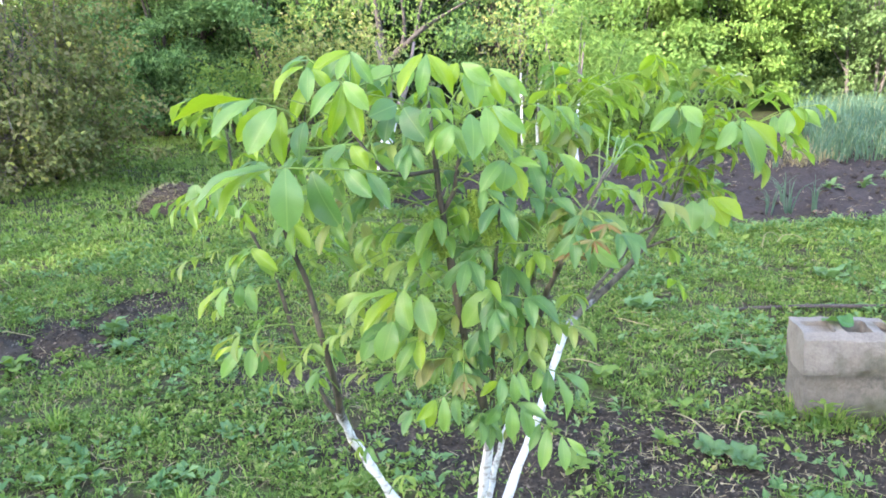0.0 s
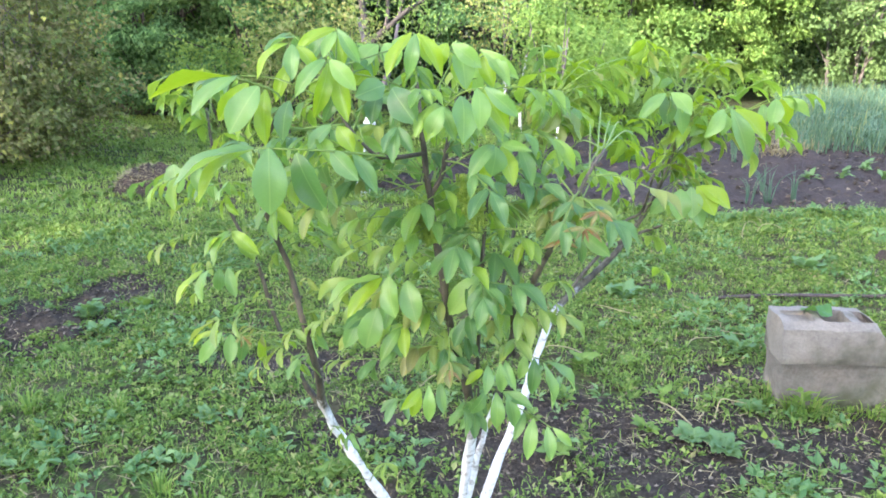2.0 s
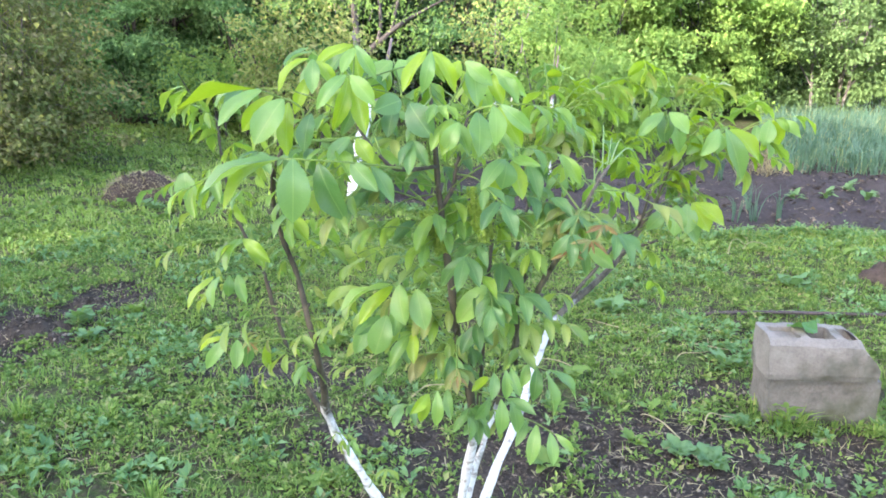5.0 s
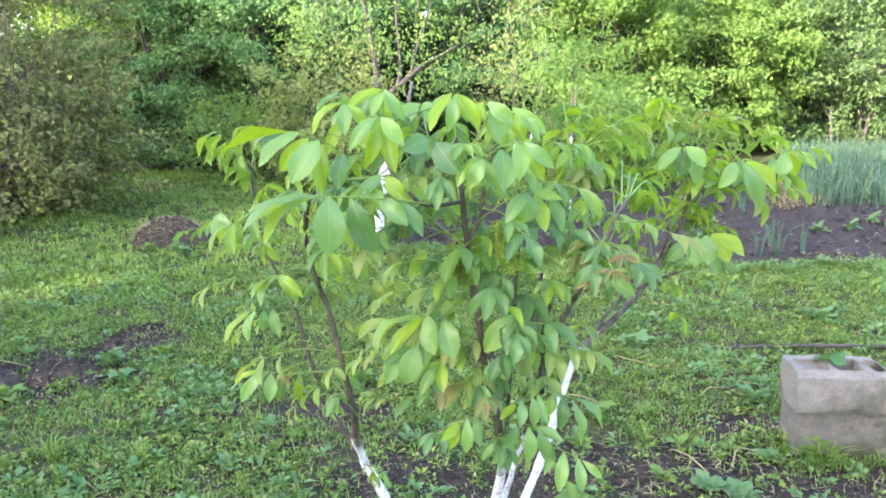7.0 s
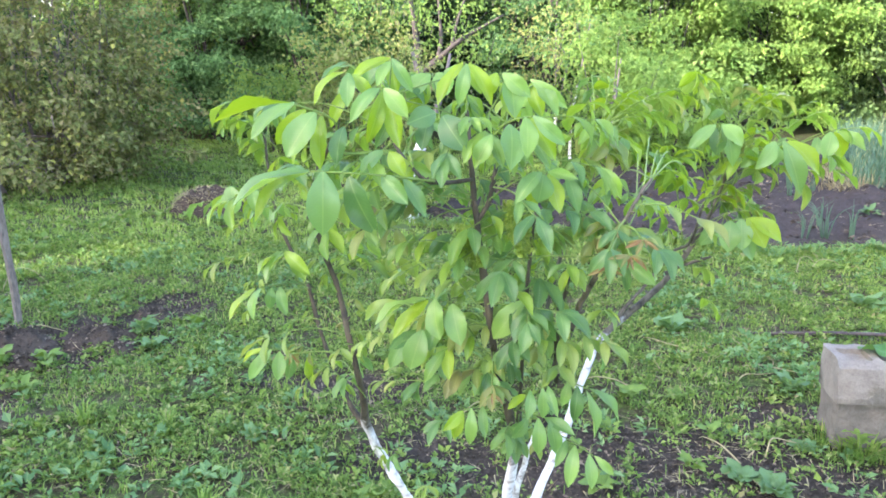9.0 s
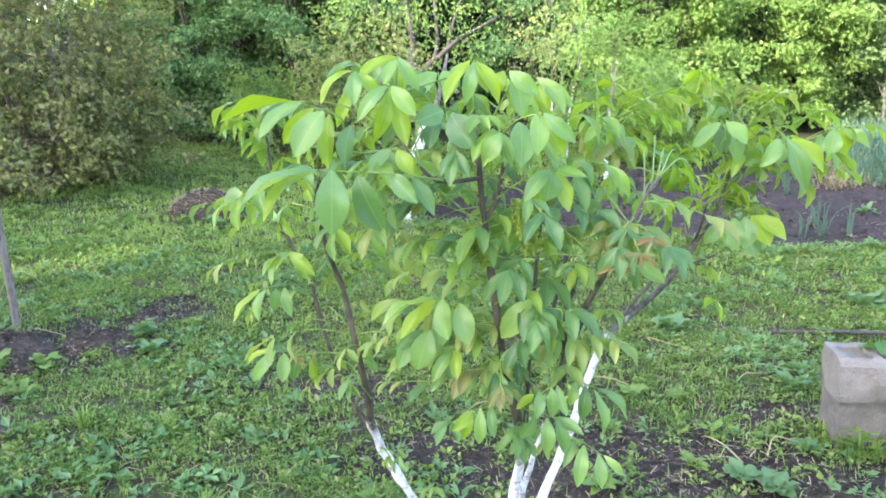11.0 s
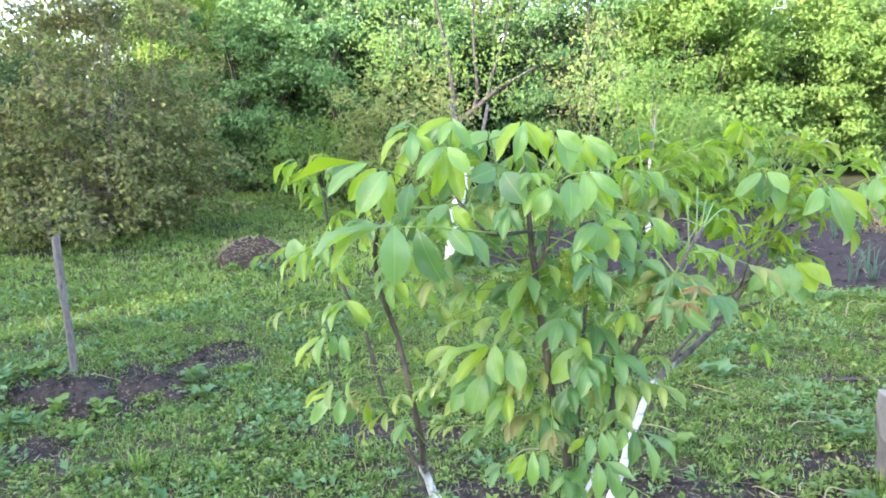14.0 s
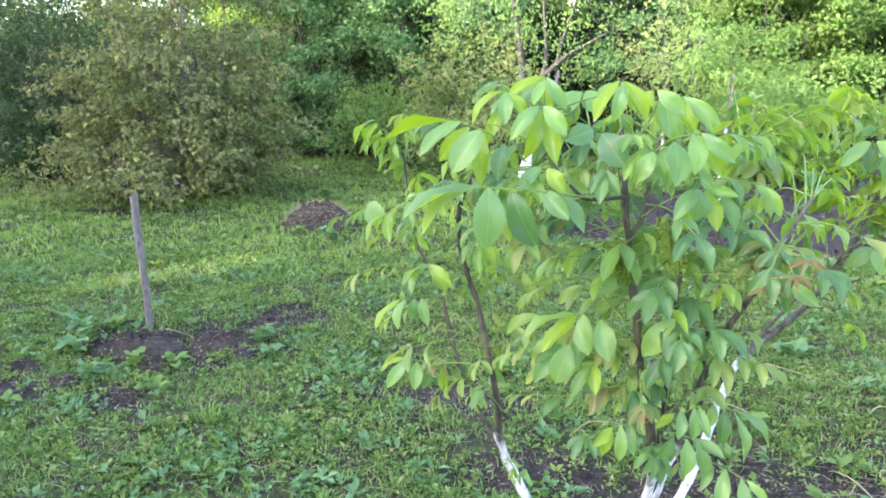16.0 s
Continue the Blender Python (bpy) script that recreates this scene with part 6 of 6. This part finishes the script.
def woody(name, label, category, x, y, height, spread, leafmat, seed, clumps=150, each=40, leaf=0.07, low=0.1, bark=None, stems=1, girth=0.06, white=0.0, group="", puff=0.12, narrow=0.62, twigs=0, taper=0.0):
    """A tree or shrub: trunk or several stems, limbs that reach into the crown, and a crown of many small leaves."""
    rng = np.random.default_rng(seed)
    bark = bark or M_BARK_BROWN
    if leaf > 0.1:                         # dense crowns: fine leaves in fuller, layered clumps with gaps between
        clumps, each, leaf, puff, narrow = int(clumps * 0.36), int(each * 6.0), leaf * 0.56, puff * 1.3, 0.48
    ob = tagged(new(name), label, category, group)
    ob.location = (x, y, 0.0)
    mid = height * (low + (1 - low) / 2)
    rz = height * (1 - low) / 2
    cen = crown_points(rng, clumps, spread / 2, spread / 2 * 0.8, rz, 0.35, 0.2) + [0, 0, mid]
    cen = cen[cen[:, 2] > 0.05]
    cen[:, :2] *= (1 - taper * np.clip(cen[:, 2:] / height - 0.25, 0, 1))
    fork = height * (0.28 if stems == 1 else 0.06)
    feet = []
    for s in range(stems):
        a = rng.uniform(0, 6.283)
        foot = np.array([0.12 * stems ** 0.5 * math.cos(a), 0.12 * stems ** 0.5 * math.sin(a), -0.05]) * (0 if stems == 1 else 1) + [0, 0, -0.03 if stems == 1 else 0]
        top = np.array([foot[0] * 2.5 + rng.normal() * 0.06, foot[1] * 2.5 + rng.normal() * 0.06, height * 0.72])
        line = bend([np.r_[foot, girth], np.r_[foot * 0.6 + top * 0.35 + rng.normal(size=3) * 0.04, girth * 0.75], np.r_[top, girth * 0.25]], 6)
        mat = bark
        if white:
            mat = bark_material("limewashed_bark", (0.10, 0.08, 0.07), (0.26, 0.22, 0.20), white)
        link_mesh("trunk" if stems == 1 else "stem", *tube(line[:, :3], line[:, 3], 8, 0.06, rng), mat, ob, True, "limewashed trunk" if white else "")
        feet.append(line)
    for b in range(7 if stems == 1 else 4 * stems):      # stems=0: the wood is added by hand
        line = feet[b % stems]
        i = int(len(line) * rng.uniform(0.3, 0.8))
        end = cen[rng.integers(len(cen))] * [0.9, 0.9, 1]
        p0 = line[i]
        r0 = min(p0[3] * 0.6, girth * 0.5)
        elbow = p0[:3] * 0.5 + end * 0.5 + [0, 0, 0.08 * height * rng.normal()]
        limb = bend([np.r_[p0[:3], r0], np.r_[elbow, r0 * 0.55], np.r_[end, r0 * 0.2]], 5)
        link_mesh("limb", *tube(limb[:, :3], limb[:, 3], 6, 0.05, rng), bark, ob, True)
    if twigs:
        ends = cen[rng.integers(len(cen), size=twigs)] + rng.normal(size=(twigs, 3)) * 0.12
        way = unit(ends - [0, 0, 0.25 * height]) + 0.35 * rng.normal(size=(twigs, 3)) + [0, 0, 0.35]
        v, f = blades(ends - unit(way) * 0.2, way, rng.uniform(0.25, 0.6, twigs), rng.uniform(0.006, 0.013, twigs), rng.uniform(0, 0.15, twigs))
        link_mesh("twig_haze", v, f, bark, ob, False, "bare brownish twigs")["kind"] = "stuff"
    k = len(cen) * each
    C = np.repeat(cen, each, 0)
    size = np.repeat(rng.uniform(0.55, 1.25, len(cen)), each)[:, None]
    off = rng.normal(size=(k, 3)) * [puff, puff, puff * narrow] * size
    P = C + off
    out = unit(P - [0, 0, mid])
    way = rng.normal(size=(k, 3)) + out * 0.7 + [0, 0, -0.35]
    up = np.array([[0, 0, 0.9]]) + out * 0.4 + unit(off + 1e-6) * 0.8 + 0.3 * rng.normal(size=(k, 3))
    keep = (P[:, 2] > 0.02)
    L = leaf * rng.uniform(0.6, 1.3, k)
    v, f = leaf_cloud(P[keep], way[keep], up[keep], L[keep], (L * rng.uniform(0.5, 0.75, k))[keep])
    link_mesh("crown", v, f, leafmat, ob)
    return ob


M_TWIG = bark_material("mauve_twigs", (0.10, 0.075, 0.065), (0.24, 0.19, 0.17))
# drift set darker here: its low end paints shaded gaps among the leaves
F_OLIVE = foliage_material("olive_bronze_leaves", [(0, (0.12, 0.16, 0.055)), (0.35, (0.20, 0.245, 0.085)), (0.6, (0.27, 0.24, 0.13)), (0.85, (0.28, 0.32, 0.12)), (1, (0.40, 0.41, 0.105))], 0.25, 0.65, (0.36, 0.34, 0.10), ((0.5, 0.68, 0.52), (1.22, 1.04, 0.98)), 2.0, shine=0.1)
F_DEEP = foliage_material("deep_green_leaves", [(0, (0.081, 0.172, 0.064)), (0.5, (0.144, 0.276, 0.103)), (1, (0.259, 0.414, 0.155))], 0.25, 0.65, (0.22, 0.38, 0.1), shine=0.1)
# darker copy of the deep green: the wood's shade is in the leaf colour
F_DARK = foliage_material("shade_painted_leaves", [(0, (0.029, 0.055, 0.022)), (0.6, (0.044, 0.083, 0.034)), (1, (0.11, 0.176, 0.067))], 0.2, 0.5, (0.2, 0.32, 0.08), shine=0.1)
F_MID = foliage_material("spring_green_leaves", [(0, (0.16, 0.277, 0.073)), (0.6, (0.222, 0.365, 0.095)), (1, (0.306, 0.43, 0.117))], 0.45, 0.75, (0.36, 0.5, 0.1), shine=0.1)
F_BRONZE = foliage_material("mixed_bronze_leaves", [(0, (0.198, 0.268, 0.081)), (0.55, (0.268, 0.337, 0.106)), (0.8, (0.33, 0.309, 0.147)), (1, (0.33, 0.406, 0.106))], 0.3, 0.6, (0.4, 0.42, 0.1), shine=0.1)
F_LIME = foliage_material("lime_leaves", [(0, (0.147, 0.268, 0.067)), (0.6, (0.206, 0.344, 0.092)), (1, (0.296, 0.416, 0.125))], 0.45, 0.7, (0.4, 0.54, 0.09), shine=0.1)
F_GREY = foliage_material("pale_grey_green_leaves", [(0, (0.108, 0.183, 0.069)), (0.7, (0.149, 0.238, 0.091)), (1, (0.185, 0.277, 0.111))], 0.3, 0.6, (0.4, 0.5, 0.12), shine=0.1)

woody("shrub", "broad twiggy shrub with olive and bronze young leaves", "shrub", -4.6, 7.6, 2.85, 3.15, F_OLIVE, 1, 270, 90, 0.058, 0.0, M_TWIG, 6, 0.02, puff=0.125, narrow=0.42, twigs=550, taper=0.75)
woody("shrub", "low yellow-green shoots round the foot of the broad shrub", "shrub", -4.75, 7.15, 0.95, 2.7, F_OLIVE, 31, 190, 40, 0.055, 0.0, M_TWIG, 6, 0.012, puff=0.1)
woody("shrub", "green shrub at the edge of the lawn, shade painted into its leaves", "shrub", -7.3, 9.2, 2.5, 2.6, F_DARK, 2, 220, 36, 0.07, 0.02, None, 5, 0.035)
woody("shrub", "green low shrub behind the lawn, shade painted into its leaves", "shrub", -6.5, 8.6, 1.6, 1.8, F_DARK, 12, 120, 30, 0.065, 0.0, None, 5, 0.02)
woody("shrub", "shrub at the far edge of the lawn, shade painted into its leaves", "shrub", -8.3, 9.6, 1.9, 2.4, F_DARK, 41, 170, 36, 0.07, 0.0, None, 5, 0.03)
woody("shrub", "low shrub beside the broad shrub, shade painted into its leaves", "shrub", -6.9, 8.4, 1.1, 1.9, F_DARK, 42, 130, 34, 0.06, 0.0, None, 5, 0.02)
woody("shrub", "dense deep green shrub behind the lawn", "shrub", -2.5, 11.3, 3.7, 3.0, F_DEEP, 3, 430, 42, 0.13, 0.02, None, 5, 0.045)
woody("shrub", "deep green shrub in front of the wood", "shrub", -4.4, 12.0, 3.7, 3.0, F_DEEP, 4, 430, 42, 0.13, 0.02, None, 5, 0.045)
woody("shrub", "low bluish green undergrowth at the lawn's edge", "shrub", -2.75, 10.2, 1.2, 1.7, F_MID, 13, 130, 30, 0.06, 0.0, None, 5, 0.02)
woody("shrub", "low deep green undergrowth below the taller shrubs", "shrub", -4.1, 11.6, 1.3, 2.2, F_DEEP, 19, 150, 34, 0.08, 0.0, None, 5, 0.02)
woody("shrub", "small shrub with yellow-green and bronze leaves", "shrub", -1.55, 9.0, 1.75, 1.7, F_BRONZE, 5, 170, 30, 0.055, 0.02, None, 5, 0.02)
fork = woody("fruit_tree", "grey forked fruit tree with sparse light green leaves", "tree", -0.82, 9.2, 3.6, 2.6, F_MID, 6, 120, 26, 0.06, 0.30, M_BARK, 0, 0.055, puff=0.2, twigs=160)
TRUNK = [(0, 0, -0.05, 0.075), (0.02, 0, 0.55, 0.066), (0.01, 0, 1.2, 0.06)]
FORKS = ([(0.01, 0, 1.15, 0.045), (-0.07, 0.05, 1.76, 0.032), (-0.15, 0, 2.24, 0.022), (-0.30, -0.05, 2.9, 0.010)],
         [(0.01, 0, 1.1, 0.048), (0.26, -0.05, 1.30, 0.036), (0.55, 0, 1.53, 0.026), (1.04, 0.1, 1.80, 0.010)],
         [(0.24, -0.05, 1.29, 0.030), (0.27, 0, 1.55, 0.024), (0.23, 0.05, 2.16, 0.016), (0.25, 0, 2.9, 0.007)],
         [(0.40, -0.03, 1.42, 0.024), (0.48, 0, 1.75, 0.018), (0.62, 0.05, 2.15, 0.013), (0.72, 0, 2.6, 0.006)])
for name, rows in (("trunk", TRUNK), *(("limb", rows) for rows in FORKS)):
    line = bend(rows, 6)
    link_mesh(name, *tube(line[:, :3], line[:, 3], 8, 0.07, np.random.default_rng(3)), M_BARK_BROWN, fork, True)
young = woody("fruit_tree", "slender young fruit tree with a thick limewashed trunk", "tree", -0.61, 5.75, 1.7, 0.9, F_BRONZE, 7, 40, 14, 0.05, 0.45, M_BARK, 0, 0.04)
M_LIMED = bark_material("limewashed_trunk", (0.10, 0.08, 0.07), (0.26, 0.22, 0.20), 0.88)
for name, rows in (("trunk", [(0, 0, -0.05, 0.072), (0.01, 0, 0.2, 0.058), (0.05, -0.02, 0.5, 0.05), (0.13, -0.04, 0.78, 0.042)]),
                   ("limb", [(0.12, -0.04, 0.74, 0.034), (0.10, -0.05, 1.05, 0.024), (0.02, -0.02, 1.4, 0.012)]),
                   ("limb", [(0.12, -0.04, 0.75, 0.032), (0.24, -0.03, 1.0, 0.022), (0.32, 0.05, 1.35, 0.011)])):
    line = bend(rows, 6)
    link_mesh(name, *tube(line[:, :3], line[:, 3], 9, 0.06, np.random.default_rng(4)), M_LIMED, young, True, "limewashed trunk" if name == "trunk" else "")
woody("fruit_tree", "slender fruit tree with white limewashed stems", "tree", 0.93, 9.3, 2.4, 1.5, F_BRONZE, 8, 60, 22, 0.055, 0.3, M_BARK, 2, 0.022, white=0.95)
woody("fruit_tree", "young fruit tree with a white limewashed trunk", "tree", 1.27, 7.3, 1.8, 1.2, F_MID, 9, 60, 24, 0.06, 0.4, M_BARK, 1, 0.028, white=0.78)
woody("berry_bush", "bright lime green low berry bush behind the bed", "shrub", 2.15, 9.1, 1.3, 2.1, F_LIME, 10, 150, 46, 0.072, 0.0, None, 6, 0.015, puff=0.13, narrow=0.5)
woody("shrub", "lime green sunlit shrub beyond the bed", "shrub", 2.7, 12.2, 3.5, 2.4, F_LIME, 14, 480, 38, 0.125, 0.02, None, 5, 0.022)
woody("shrub", "tall bright green shrub beyond the bed", "shrub", 4.9, 12.8, 3.3, 3.0, F_MID, 15, 480, 38, 0.125, 0.02, None, 5, 0.022)
woody("shrub", "light green shrub beyond the bed", "shrub", 0.9, 12.4, 3.9, 2.6, F_DEEP, 16, 280, 36, 0.125, 0.02, None, 5, 0.04)
woody("willow", "pale grey-green willowy shrub beyond the onion rows", "shrub", 7.2, 13.0, 3.4, 3.0, F_GREY, 17, 380, 52, 0.085, 0.02, M_BARK, 5, 0.035)
woody("shrub", "pale green shrub beyond the onion rows", "shrub", 9.6, 13.6, 3.6, 3.0, F_GREY, 18, 300, 44, 0.085, 0.02, None, 5, 0.035)
# dark bushes added under the wood so that gaps in the shrubs read as shade
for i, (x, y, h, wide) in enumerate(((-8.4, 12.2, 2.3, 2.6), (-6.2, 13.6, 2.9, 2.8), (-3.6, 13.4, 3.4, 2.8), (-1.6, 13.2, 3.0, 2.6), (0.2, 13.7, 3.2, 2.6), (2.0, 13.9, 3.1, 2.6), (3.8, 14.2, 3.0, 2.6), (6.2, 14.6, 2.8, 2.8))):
    woody("gap_shade_bush", "dark bush added under the wood to make gaps between shrubs look shaded", "shrub", x, y, h, wide, F_DARK, 200 + i, 170, 60, 0.085, 0.0, None, 4, 0.03, group="bushes of the thicket", puff=0.16)
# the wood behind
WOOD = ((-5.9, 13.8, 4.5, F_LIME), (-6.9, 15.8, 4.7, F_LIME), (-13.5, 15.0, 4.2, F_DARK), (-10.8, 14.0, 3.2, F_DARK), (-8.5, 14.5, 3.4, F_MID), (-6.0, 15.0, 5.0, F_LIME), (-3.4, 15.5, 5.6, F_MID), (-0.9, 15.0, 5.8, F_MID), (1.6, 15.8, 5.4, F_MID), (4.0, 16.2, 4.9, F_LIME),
        (6.6, 16.5, 3.9, F_MID), (9.2, 17.0, 3.3, F_DEEP), (12.0, 17.0, 4.4, F_MID), (-4.8, 18.5, 6.2, F_LIME), (-1.8, 19.0, 6.4, F_MID), (14.5, 18, 5, F_DEEP), (-16.5, 15.5, 5, F_MID))
for i, (x, y, h, mat) in enumerate(WOOD):
    woody("wood_tree", "leafy tree of the wood behind the garden", "tree", x, y, h, 3.6, mat, 100 + i, 300, 22, 0.18, 0.02, None, 3, 0.05, group="trees of the wood", puff=0.26)
